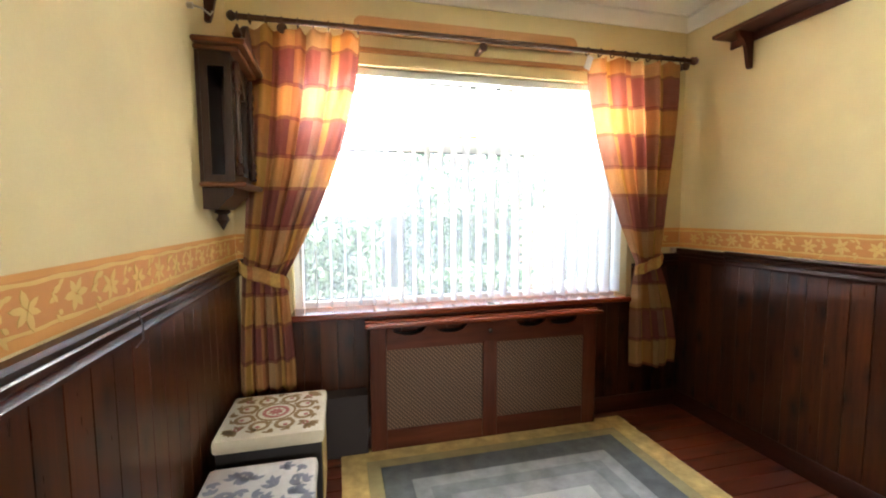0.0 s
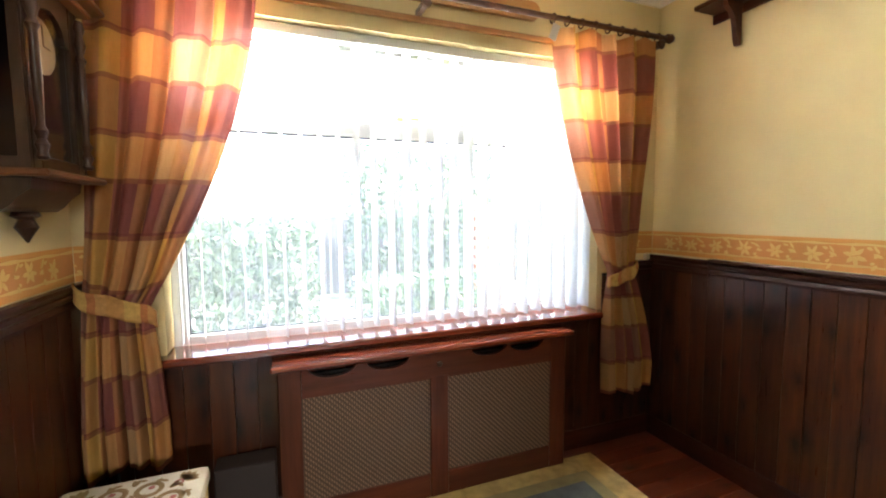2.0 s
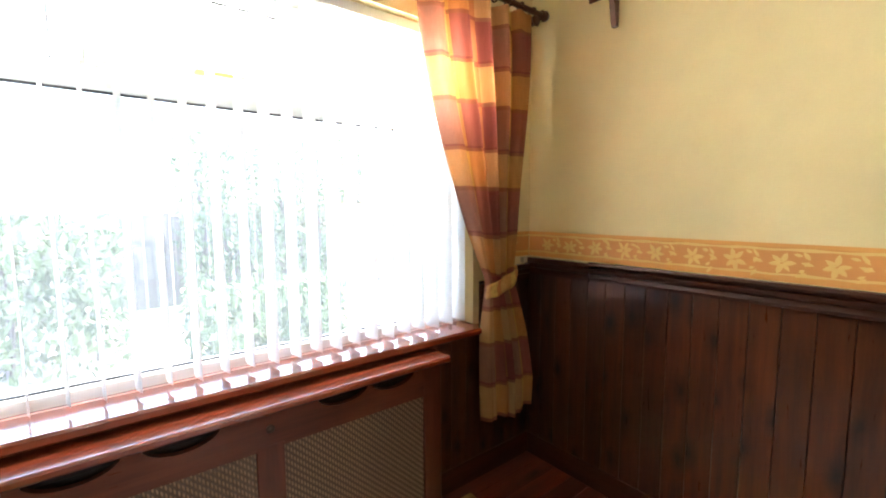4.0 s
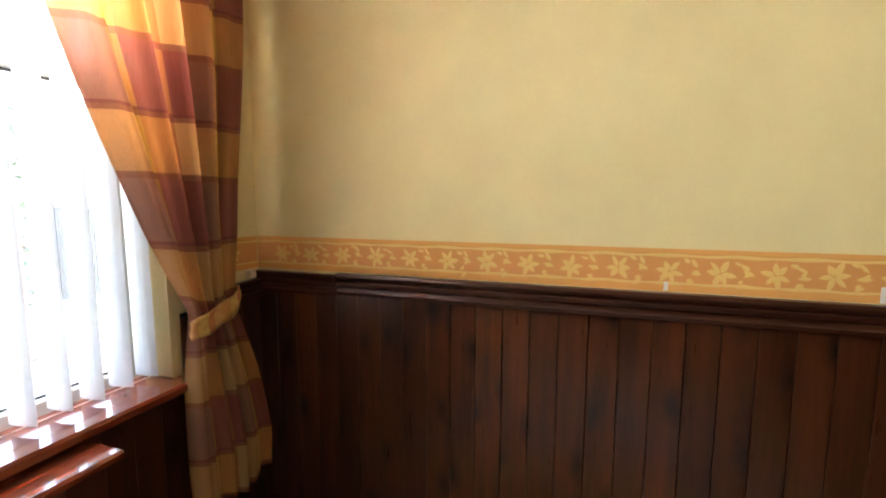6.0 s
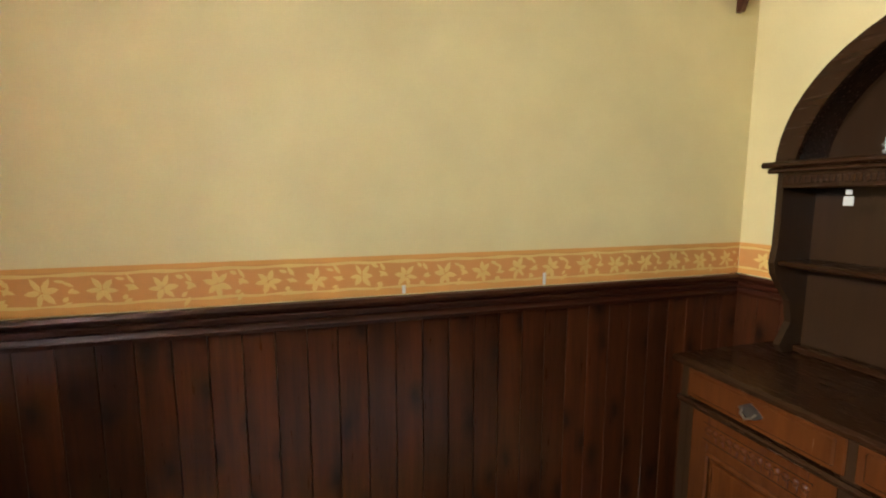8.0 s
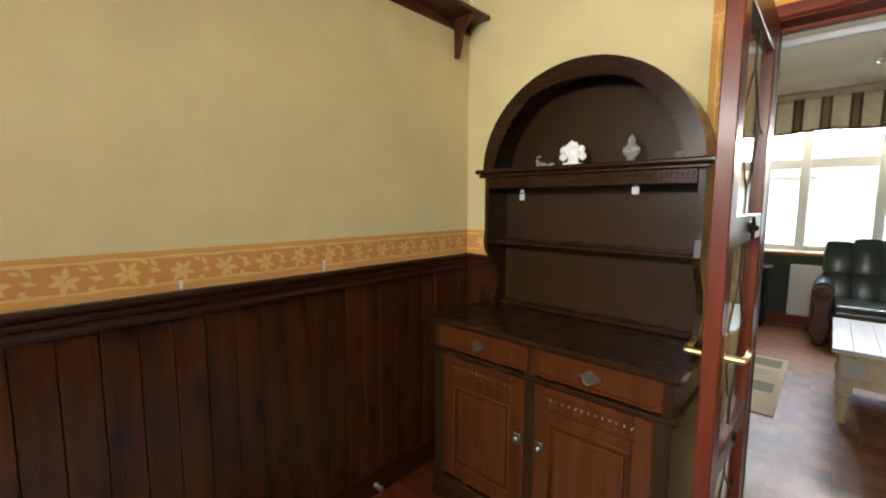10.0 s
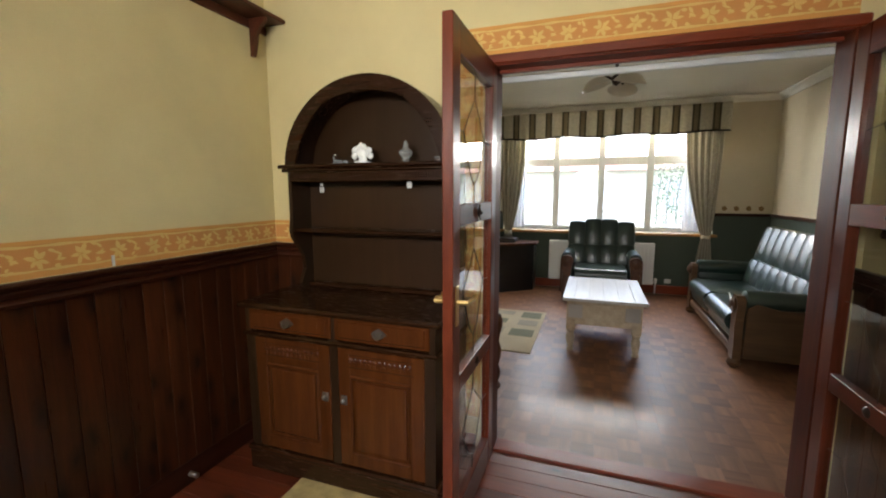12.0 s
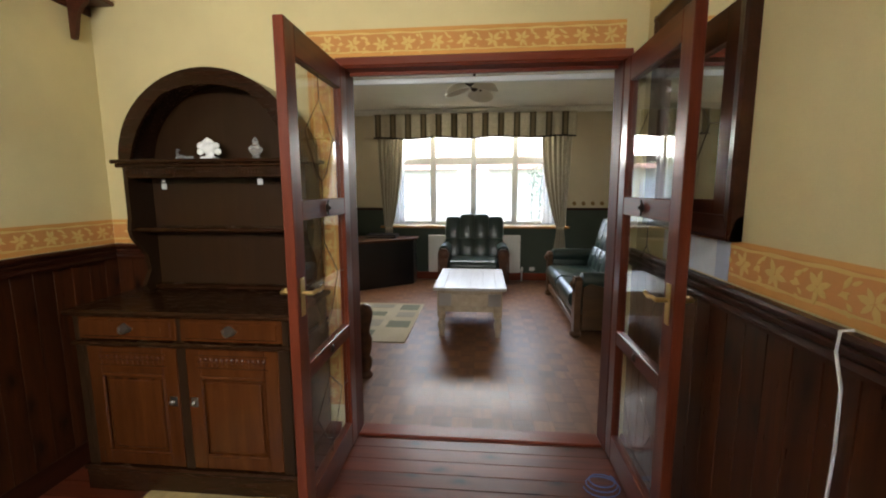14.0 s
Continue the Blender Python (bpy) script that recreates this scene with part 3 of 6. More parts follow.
def border(name, a, u, v, n, length, seed):
    """Flowered paper border: a strip with two edge bands and a run of lilies and leaves."""
    rnd = random.Random(seed)
    a, u, v, n = Vector(a), Vector(u), Vector(v), Vector(n)
    W = 0.131
    strip = structure(Shape().prism([(0, 0), (length, 0), (length, W), (0, W)], a, u, v, n * 0.0012), name, M_BAND, "orange paper border with pale yellow flowers")
    e = Shape()
    for lo, hi in ((0.0, 0.020), (W - 0.013, W)):
        e.prism([(0, lo), (length, lo), (length, hi), (0, hi)], a + n * 0.0012, u, v, n * 0.0006)
    e.each("edge_band", M_EDGE, strip)
    e = Shape()
    steps = max(2, int(length / 0.02))
    for base, wide in ((0.021, 0.008), (W - 0.025, 0.009)):
        low = [(length * k / steps, base + 0.0015 * math.sin(k * 1.1)) for k in range(steps + 1)]
        high = [(length * k / steps, base + wide + 0.002 * math.sin(k * 0.7 + 1)) for k in range(steps, -1, -1)]
        e.prism(low + high, a + n * 0.0012, u, v, n * 0.0005)
    e.each("pale_line", M_FLOWER, strip)
    f = Shape()
    x, c = 0.07, 0

    def leaf(px, py, ang, ln, wd):
        f.prism(petal(px, py, ang, ln, wd), a + n * 0.0013, u, v, n * (0.0004 + 0.00005 * (c % 29)))

    while x < length - 0.045:
        cy = 0.064 + rnd.uniform(-0.004, 0.004)
        rot = rnd.uniform(-0.3, 0.3)
        for i in range(6):
            leaf(x, cy, rot + i * math.tau / 6 + rnd.uniform(-0.2, 0.2), rnd.uniform(0.034, 0.046), rnd.uniform(0.013, 0.019))
            c += 1
        for ox, oy, an, ln in ((-0.076, 0.012, 0.75, 0.038), (-0.088, -0.004, 0.25, 0.036), (-0.070, -0.028, -0.7, 0.032), (-0.056, 0.026, 0.5, 0.026), (-0.060, -0.008, 2.3, 0.026), (-0.046, -0.030, 2.6, 0.020)):
            if x + ox > 0.01:
                leaf(x + ox, cy + oy, an + rnd.uniform(-0.35, 0.35), ln * rnd.uniform(0.8, 1.15), rnd.uniform(0.009, 0.014))
                c += 1
        x += 0.14 + rnd.uniform(-0.006, 0.006)
    tagged(f.done("flower_print", M_FLOWER, strip), kind="stuff")


border("trim_border_e", (XE, YS + 0.002, 1.105), (0, 1, 0), (0, 0, 1), (-1, 0, 0), YN - YS - 0.004, 1)
border("trim_border_w_a", (XW, YS + 0.6, 1.105), (0, 1, 0), (0, 0, 1), (1, 0, 0), 0.001 + 0.06, 2)
border("trim_border_w", (XW, 0.38, 1.105), (0, 1, 0), (0, 0, 1), (1, 0, 0), YN - 0.385, 2)
border("trim_border_n_e", (WX1 + 0.06, YN, 1.105), (1, 0, 0), (0, 0, 1), (0, -1, 0), XE - WX1 - 0.065, 3)
border("trim_border_n_w", (XW + 0.003, YN, 1.105), (1, 0, 0), (0, 0, 1), (0, -1, 0), WX0 - XW - 0.065, 4)
border("trim_border_s", (1.38, YS, 1.105), (1, 0, 0), (0, 0, 1), (0, 1, 0), XE - 1.383, 5)
border("trim_border_door_top", (OX0 - 0.005, YS, 2.048), (1, 0, 0), (0, 0, 1), (0, 1, 0), 1.375 - OX0, 6)
border("trim_border_door_side", (1.37, YS, 0.2), (0, 0, 1), (-1, 0, 0), (0, 1, 0), 1.845, 7)
structure(Shape().box((XW, 0.305, 1.105), (XW + 0.0025, 0.379, 1.236)), "trim_bare_strip", M_PALEBLUE, "pale blue strip of older paper at the end of the border")
structure(Shape().box((XW, -0.1, 1.105), (XW + 0.002, 0.304, 1.225)), "trim_bare_patch", M_PLASTER, "bare pale patch where the paper border is missing")

# doorway lining and threshold
fr = Shape()
fr.box((OX0 - 0.03, YS - 0.14, 0), (OX0, YS + 0.004, OZ + 0.03), 0.003).box((OX1, YS - 0.14, 0), (OX1 + 0.03, YS + 0.004, OZ + 0.03), 0.003)
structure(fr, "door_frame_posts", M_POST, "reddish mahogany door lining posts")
fr = Shape()
fr.box((OX0, YS - 0.14, OZ - 0.003), (OX1, YS + 0.004, OZ + 0.03), 0.003).box((OX0 - 0.04, YS, OZ + 0.003), (OX1 + 0.05, YS + 0.02, OZ + 0.047), 0.006)
fr.box((OX0, YS - 0.1, OZ - 0.02), (OX1, YS - 0.075, OZ - 0.003), 0.002)
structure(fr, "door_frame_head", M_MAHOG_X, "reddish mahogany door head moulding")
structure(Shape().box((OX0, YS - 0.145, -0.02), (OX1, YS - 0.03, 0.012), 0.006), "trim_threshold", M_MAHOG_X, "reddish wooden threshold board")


def turned_handle(parent, x, y, z, side, toward):
    """Brass lever handle on a plate."""
    h = Shape().box((x, y - 0.018, z - 0.09), (x + side * 0.004, y + 0.018, z + 0.06), 0.003)
    h.rod((x, y, z), (x + side * 0.045, y, z), 0.009)
    h.tube([(x + side * 0.042, y, z), (x + side * 0.047, y + toward * 0.03, z + 0.004), (x + side * 0.045, y + toward * 0.06, z - 0.004), (x + side * 0.046, y + toward * 0.095, z + 0.006)], 0.008)
    return h.done("handle", M_BRASS, parent, True)


def glazed_door(name, xa, xb, label):
    """A leaf standing open at right angles to the wall: frame, three panes, rosettes, handles."""
    y0, y1, z0, z1 = YS + 0.012, YS + 0.685, 0.012, 1.992
    d = thing(name, ((xa + xb) / 2, y0, 0), label, "door", "glazed double doors")
    st = 0.085
    s = Shape().box((xa, y0, z0), (xb, y0 + st, z1), 0.003).box((xa, y1 - st, z0), (xb, y1, z1), 0.003)
    s.each("stile", M_MAHOG_Z, d)
    r = Shape()
    for lo, hi in ((z0, 0.15), (0.63, 0.70), (1.275, 1.355), (1.88, z1)):
        r.box((xa + 0.001, y0 + st, lo), (xb - 0.001, y1 - st, hi), 0.003)
    r.each("rail", M_MAHOG_Y, d)
    xm = (xa + xb) / 2
    for lo, hi in ((0.15, 0.63), (0.70, 1.275), (1.355, 1.88)):
        p = Shape().box((xm - 0.002, y0 + st, lo), (xm + 0.002, y1 - st, hi)).done("pane", M_DOORGLASS, d)
        p.visible_shadow = False
        ym, h = (y0 + y1) / 2, hi - lo
        came = Shape()
        lines = [((0, 1.0), (0, 0.80)), ((0, 0.80), (-0.16, 0.52), (-0.25, 0.50)), ((0, 0.80), (0.16, 0.52), (0.25, 0.50)),
                 ((-0.16, 0.52), (-0.06, 0.22), (0, 0.14), (0.06, 0.22), (0.16, 0.52)), ((0, 0.14), (0, 0.0))]
        for ln in lines:
            came.tube([(xm - 0.004, ym + p, lo + q * h) for p, q in ln], 0.002, 5)
        came.each("leaded_bar", M_IRON, d)
    o = Shape()
    for sd, xs in ((-1, xa), (1, xb)):
        o.lathe([(0.014, 0), (0.02, 0.004), (0.012, 0.012), (0.006, 0.02), (0.0, 0.022)], (xs, (y0 + y1) / 2, 1.315), (sd, 0, 0))
        o.tube([(xs + sd * 0.006, (y0 + y1) / 2 - 0.012, 1.345), (xs + sd * 0.01, (y0 + y1) / 2 + 0.012, 1.33), (xs + sd * 0.01, (y0 + y1) / 2 + 0.012, 1.30), (xs + sd * 0.006, (y0 + y1) / 2 - 0.012, 1.285)], 0.005)
        o.lathe([(0.02, 0), (0.016, 0.006), (0.004, 0.01)], (xs, (y0 + y1) / 2, 0.665), (sd, 0, 0))
    o.each("rosette", M_IRON, d, True)
    turned_handle(d, xa, y1 - 0.045, 1.0, -1, -1)
    turned_handle(d, xb, y1 - 0.045, 1.0, 1, -1)
    return d


glazed_door("glazed_door", 1.168, 1.208, "open mahogany door with clear glass panes and brass lever handle")
glazed_door("glazed_door", -0.222, -0.182, "open mahogany door with clear glass panes and brass lever handle")

# dining window
wy = 2.72
win = tagged(Shape().box((WX0, YN + 0.245, WZ0 - 0.03), (WX1, YN + 0.32, WZ0 + 0.01), 0.004).done("window_1", M_UPVC), "white plastic framed picture window with opening fanlight", kind="structure")
f = Shape()
for a, b in (((WX0, WZ0), (WX0 + 0.06, WZ1)), ((WX1 - 0.06, WZ0), (WX1, WZ1)), ((WX0 + 0.06, WZ0), (WX1 - 0.06, WZ0 + 0.055)), ((WX0 + 0.06, WZ1 - 0.05), (WX1 - 0.06, WZ1)),
             ((WX0 + 0.06, 1.715), (WX1 - 0.06, 1.785)), ((0.635, 1.785), (0.71, WZ1 - 0.05)), ((1.36, 1.785), (1.435, WZ1 - 0.05))):
    f.box((a[0], wy - 0.03, a[1]), (b[0], wy + 0.03, b[1]), 0.006)
f.done("frame", M_UPVC, win)
f = Shape()
for a, b in (((0.715, 1.79), (0.765, 2.105)), ((1.305, 1.79), (1.355, 2.105)), ((0.765, 1.79), (1.305, 1.835)), ((0.765, 2.06), (1.305, 2.105))):
    f.box((a[0], wy - 0.045, a[1]), (b[0], wy + 0.02, b[1]), 0.006)
f.done("sash", M_UPVC, win)
gk = Shape()
for x0, x1, z0, z1 in ((WX0 + 0.06, WX1 - 0.06, WZ0 + 0.055, 1.715), (WX0 + 0.06, 0.635, 1.785, WZ1 - 0.05), (0.765, 1.305, 1.835, 2.06), (1.435, WX1 - 0.06, 1.785, WZ1 - 0.05)):
    p = Shape().box((x0, wy - 0.003, z0), (x1, wy + 0.003, z1)).done("pane", M_GLASS, win)
    p.visible_shadow = False
    for a, b in (((x0, z0), (x1, z0 + 0.007)), ((x0, z1 - 0.008), (x1, z1)), ((x0, z0), (x0 + 0.006, z1)), ((x1 - 0.006, z0), (x1, z1))):
        gk.box((a[0], wy - 0.014, a[1]), (b[0], wy - 0.004, b[1]))
gk.done("gasket", M_GASKET, win)
Shape().box((0.98, wy - 0.06, 1.8), (1.04, wy - 0.045, 1.82), 0.003).box((1.03, wy - 0.075, 1.803), (1.13, wy - 0.06, 1.818), 0.004).done("handle", M_BRASS, win, True)
structure(Shape().box((WX0 - 0.03, YN - 0.075, WZ0 - 0.02), (WX1 + 0.03, YN + 0.125, WZ0 + 0.015), 0.008), "trim_sill", M_GLOSSWOOD, "varnished red brown wooden window sill")
sl = structure(Shape().box((WX0, YN, WZ0 + 0.02), (WX0 + 0.004, YN + 0.125, WZ1)).box((WX1 - 0.004, YN, WZ0 + 0.02), (WX1, YN + 0.125, WZ1)), "trim_reveal", M_WALL, "cream papered window reveals")

# lounge window
ly = LY - 0.28
lwin = tagged(Shape().box((LWX0, LY - 0.37, LWZ0 - 0.03), (LWX1, LY - 0.3, LWZ0 + 0.02), 0.004).done("window_2", M_UPVC), "white four light window with top lights", kind="structure")
f = Shape()
mx = [LWX0 + 0.03, -0.022, 0.626, 1.267, LWX1 - 0.03]
for x in mx:
    f.box((x - 0.045, ly - 0.03, LWZ0), (x + 0.045, ly + 0.03, LWZ1), 0.006)
for a, b in zip(mx, mx[1:]):
    for lo, hi in ((LWZ0, LWZ0 + 0.06), (1.80, 1.91), (LWZ1 - 0.06, LWZ1)):
        f.box((a + 0.045, ly - 0.03, lo), (b - 0.045, ly + 0.03, hi), 0.006)
    for lo, hi in ((LWZ0 + 0.06, 1.80), (1.91, LWZ1 - 0.06)):
        p = Shape().box((a + 0.045, ly - 0.003, lo), (b - 0.045, ly + 0.003, hi)).done("pane", M_GLASS_VEILED, lwin)
        p.visible_shadow = False
f.done("frame", M_UPVC, lwin)
structure(Shape().box((LWX0 - 0.05, LY - 0.25, LWZ0 - 0.035), (LWX1 + 0.05, LY + 0.06, LWZ0), 0.008), "trim_sill_lounge", M_PINE, "orange pine lounge window sill")

# ---- dining room things ----


def drape(name, label, x_top0, x_top1, x_tie0, x_tie1, x_bot0, x_bot1, z_top, z_tie, z_bot, y, amp, waves, seed):
    """A tied back curtain: gathered heading, pinched waist, loose tail."""
    c = thing(name, ((x_bot0 + x_bot1) / 2, y, z_bot), label, "curtain", "plaid curtains")
    rings = 7
    rnd = random.Random(seed)
    ph = [rnd.uniform(0, 6.28) for _ in range(4)]

    def place(u, v):
        z = z_top + (z_bot - z_top) * v
        if z > z_tie:
            k = (z_top - z) / (z_top - z_tie)
            e = k ** 1.7
            a, b = x_top0 + (x_tie0 - x_top0) * e, x_top1 + (x_tie1 - x_top1) * e
        else:
            k = (z_tie - z) / (z_tie - z_bot)
            e = min(1.0, k * 1.3) ** 0.85
            a, b = x_tie0 + (x_bot0 - x_tie0) * e, x_tie1 + (x_bot1 - x_tie1) * e
        pinch = abs(z - z_tie)
        am = amp * (0.45 + 0.55 * min(1.0, pinch / 0.25))
        u = u + 0.05 * math.sin(2.6 * u * math.pi + ph[2]) * (1 - u) * u * 4
        w = math.sin(u * waves * math.tau + ph[0] + 0.5 * v) + 0.4 * math.sin(u * waves * 2.3 * math.tau + ph[1] + 2 * v)
        yy = y + am * w + 0.012 * math.sin(9 * v + ph[2] + 3 * u)
        xx = a + (b - a) * (u + 0.02 * math.sin(u * waves * math.tau + ph[3]))
        hang = -0.022 * abs(math.sin(u * math.pi * rings)) * max(0.0, 1 - v * 9)
        sag = -0.05 * math.sin(math.pi * u) * math.exp(-((z - z_tie - 0.12) / 0.12) ** 2)
        return (xx, yy, z + hang + sag + (0.014 * math.sin(u * 9 + ph[1]) * max(0.0, v * 12 - 11)))

    fold_sheet("cloth", M_PLAID, c, 90, 70, place, 0.0015)
    return c


cl = drape("curtain", "orange and red plaid curtain tied back beside the window", -0.16, 0.39, -0.235, -0.02, -0.258, 0.01, 2.275, 1.02, 0.40, 2.455, 0.026, 4, 3)
cr = drape("curtain", "orange and red plaid curtain tied back beside the window", 1.75, 2.385, 2.115, 2.275, 2.10, 2.415, 2.285, 1.02, 0.335, 2.455, 0.026, 5, 8)


def tie_bands(nt):
    u = calc(nt, 'FRACT', calc(nt, 'MULTIPLY', uv_axis(nt, 0), 2.2))
    col = ramp(nt, u, [(0.0, (0.58, 0.30, 0.09)), (0.3, (0.66, 0.42, 0.12)), (0.62, (0.52, 0.20, 0.07)), (0.8, (0.60, 0.33, 0.11))], True)
    n = noise_tex(nt, coords(nt), 60.0)
    return mixc(nt, 1.0, col, ramp(nt, n, [(0.3, (0.7, 0.7, 0.7)), (0.7, (1, 1, 1))]), 'MULTIPLY')


M_TIE = cloth("tieback_cloth", tie_bands, 0.25)


def tieback(c, x0, x1, z0, z1):
    """A flat creased band round the waist of the curtain."""
    def place(u, v):
        a = math.pi * u
        wide = 0.030 + 0.008 * math.sin(a)
        return ((x0 + x1) / 2 - (x1 - x0) / 2 * math.cos(a), 2.455 - 0.040 * math.sin(a) ** 0.6 - 0.004 * math.sin(v * 7 + u * 5),
                z0 + (z1 - z0) * u + wide * (1 - 2 * v) + 0.004 * math.sin(u * 17))
    fold_sheet("tieback", M_TIE, c, 28, 6, place, 0.004)


tieback(cl, -0.245, -0.01, 1.085, 0.965)
tieback(cr, 2.10, 2.29, 0.965, 1.055)
Shape().box((1.70, 2.44, 2.19), (1.74, 2.444, 2.27), 0.001, Matrix.Rotation(0.35, 4, 'Y')).done("label_tab", M_TAG, cr)

pole = thing("curtain_pole", (1.15, 2.455, 2.295), "dark brown wooden curtain pole with rings and finials", "curtain pole")
Shape().rod((-0.2, 2.455, 2.305), (2.46, 2.455, 2.305), 0.014).done("rod", M_CHAIRWOOD, pole, True)
fin = Shape()
for x, d in ((-0.2, -1), (2.46, 1)):
    fin.lathe([(0.014, 0), (0.024, 0.006), (0.013, 0.014), (0.026, 0.03), (0.02, 0.045), (0.006, 0.055)], (x, 2.455, 2.305), (d, 0, 0))
fin.each("finial", M_CHAIRWOOD, pole, True)
br = Shape()
for x in (0.0, 1.06, 2.42):
    br.box((x - 0.014, 2.45, 2.25), (x + 0.014, YN, 2.28), 0.004).lathe([(0.02, 0), (0.026, 0.008), (0.02, 0.016)], (x, 2.44, 2.265), (0, 1, 0))
br.each("bracket", M_CHAIRWOOD, pole, True)
rg = Shape()
for x in [-0.15 + 0.075 * k for k in range(8)] + [1.72 + 0.085 * k for k in range(9)]:
    rg.tube([(x, 2.455 + 0.022 * math.cos(a * 0.5236), 2.299 + 0.022 * math.sin(a * 0.5236)) for a in range(13)], 0.004, 6)
rg.each("ring", M_CHAIRWOOD, pole, True)

board = thing("pine_pelmet_board", (1.02, 2.54, 2.32), "orange pine board with rounded ends above the window", "pelmet")
out = []
for k in range(9):
    a = math.pi / 2 + math.pi * k / 8
    out.append((0.40 + 0.045 * math.cos(a), 2.365 + 0.045 * math.sin(a)))
for k in range(9):
    a = -math.pi / 2 + math.pi * k / 8
    out.append((1.66 + 0.045 * math.cos(a), 2.365 + 0.045 * math.sin(a)))
Shape().prism(out, (0, YN, 0), (1, 0, 0), (0, 0, 1), (0, -0.022, 0)).done("board", M_PINE, board)
tagged(Shape().box((0.30, 2.545, 2.222), (1.80, YN, 2.25), 0.005).done("curtain_rail_batten", M_PINE), "orange pine batten above the window blind", "batten")

# vertical blind
bl = thing("vertical_blind", (1.05, 2.63, 0.8), "white vertical slat blind half turned open in the window", "blind")
Shape().box((WX0 + 0.01, 2.60, 2.112), (WX1 - 0.01, 2.652, 2.156), 0.004).done("headrail", M_UPVC, bl)
rot = Matrix.Rotation(radians(90 + 8), 4, 'Z')
slat_me = None
for k in range(26):
    x = WX0 + 0.05 + k * 0.0815
    if slat_me is None:
        s = Shape()
        poly = [(-0.044, 0.0), (-0.02, 0.004), (0.0, 0.005), (0.02, 0.004), (0.044, 0.0), (0.02, 0.003), (0.0, 0.004), (-0.02, 0.003)]
        s.prism(poly, (0, 0, 0), (1, 0, 0), (0, 1, 0), (0, 0, 1.305))
        bmesh.ops.recalc_face_normals(s.bm, faces=s.bm.faces)
        slat_me = bpy.data.meshes.new("slat")
        s.bm.to_mesh(slat_me)
        s.bm.free()
        slat_me.materials.append(M_SLAT)
    o = new("slat", slat_me)
    o.parent = bl
    o.matrix_local = Matrix.Translation((x - 1.05, 0.002, 0.005 + 0.004 * math.sin(k * 2.1))) @ Matrix.Rotation(0.03 * math.sin(k * 3.7), 4, 'Z') @ rot
Shape().tube([(WX0 + 0.05 + k * 0.0815, 2.595 + 0.008 * (k % 2), 0.815 - 0.003 * (k % 2)) for k in range(26)], 0.0018, 5).done("bottom_chain", M_CABLE, bl)

# radiator cabinet
rc = thing("radiator_cabinet", (1.1, 2.44, 0), "reddish brown wooden radiator cover with woven cane panels", "radiator cover")
y0 = 2.425
Shape().box((0.375, 2.388, 0.715), (1.832, YN - 0.02, 0.742), 0.007).done("top_shelf", M_GLOSSWOOD, rc)
s = Shape()
for x0, x1 in ((0.40, 0.49), (1.055, 1.145), (1.715, 1.805)):
    s.box((x0, y0, 0.0), (x1, y0 + 0.025, 0.60 if x0 > 0.5 and x0 < 1.5 else 0.713), 0.003)
s.box((0.40, y0 + 0.026, 0.0), (0.42, YN - 0.04, 0.713)).box((1.785, y0 + 0.026, 0.0), (1.805, YN - 0.04, 0.713))
s.each("stile", M_RAD_Z, rc)
s = Shape()
s.box((0.49, y0 + 0.002, 0.0), (1.055, y0 + 0.024, 0.125), 0.003).box((1.145, y0 + 0.002, 0.0), (1.715, y0 + 0.024, 0.125), 0.003)
edge = []
for c in (0.62, 0.86, 1.36, 1.57):
    for k in range(11):
        a = math.pi + math.pi * k / 10
        edge.append((c + 0.1 * math.cos(a), 0.712 + 0.052 * math.sin(a)))
s.prism([(0.492, 0.585), (0.492, 0.705)] + edge + [(1.713, 0.705), (1.713, 0.585)], (0, y0 + 0.001, 0), (1, 0, 0), (0, 0, 1), (0, 0.022, 0))
s.each("rail", M_RAD_X, rc)
Shape().box((0.49, y0 + 0.012, 0.125), (1.055, y0 + 0.018, 0.60)).box((1.145, y0 + 0.012, 0.125), (1.715, y0 + 0.018, 0.60)).each("cane_panel", M_RATTAN, rc)
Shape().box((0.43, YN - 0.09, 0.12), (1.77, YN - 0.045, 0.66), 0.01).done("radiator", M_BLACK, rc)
Shape().lathe([(0.012, 0), (0.014, 0.006), (0.006, 0.012)], (1.1, y0, 0.655), (0, -1, 0)).done("knob", M_IRON, rc, True)
tagged(Shape().box((0.155, 2.42, 0.0), (0.383, YN - 0.03, 0.345), 0.005).done("pipe_boxing", M_BOX), "dark brown boxed in pipe cover beside the radiator cabinet", "box")


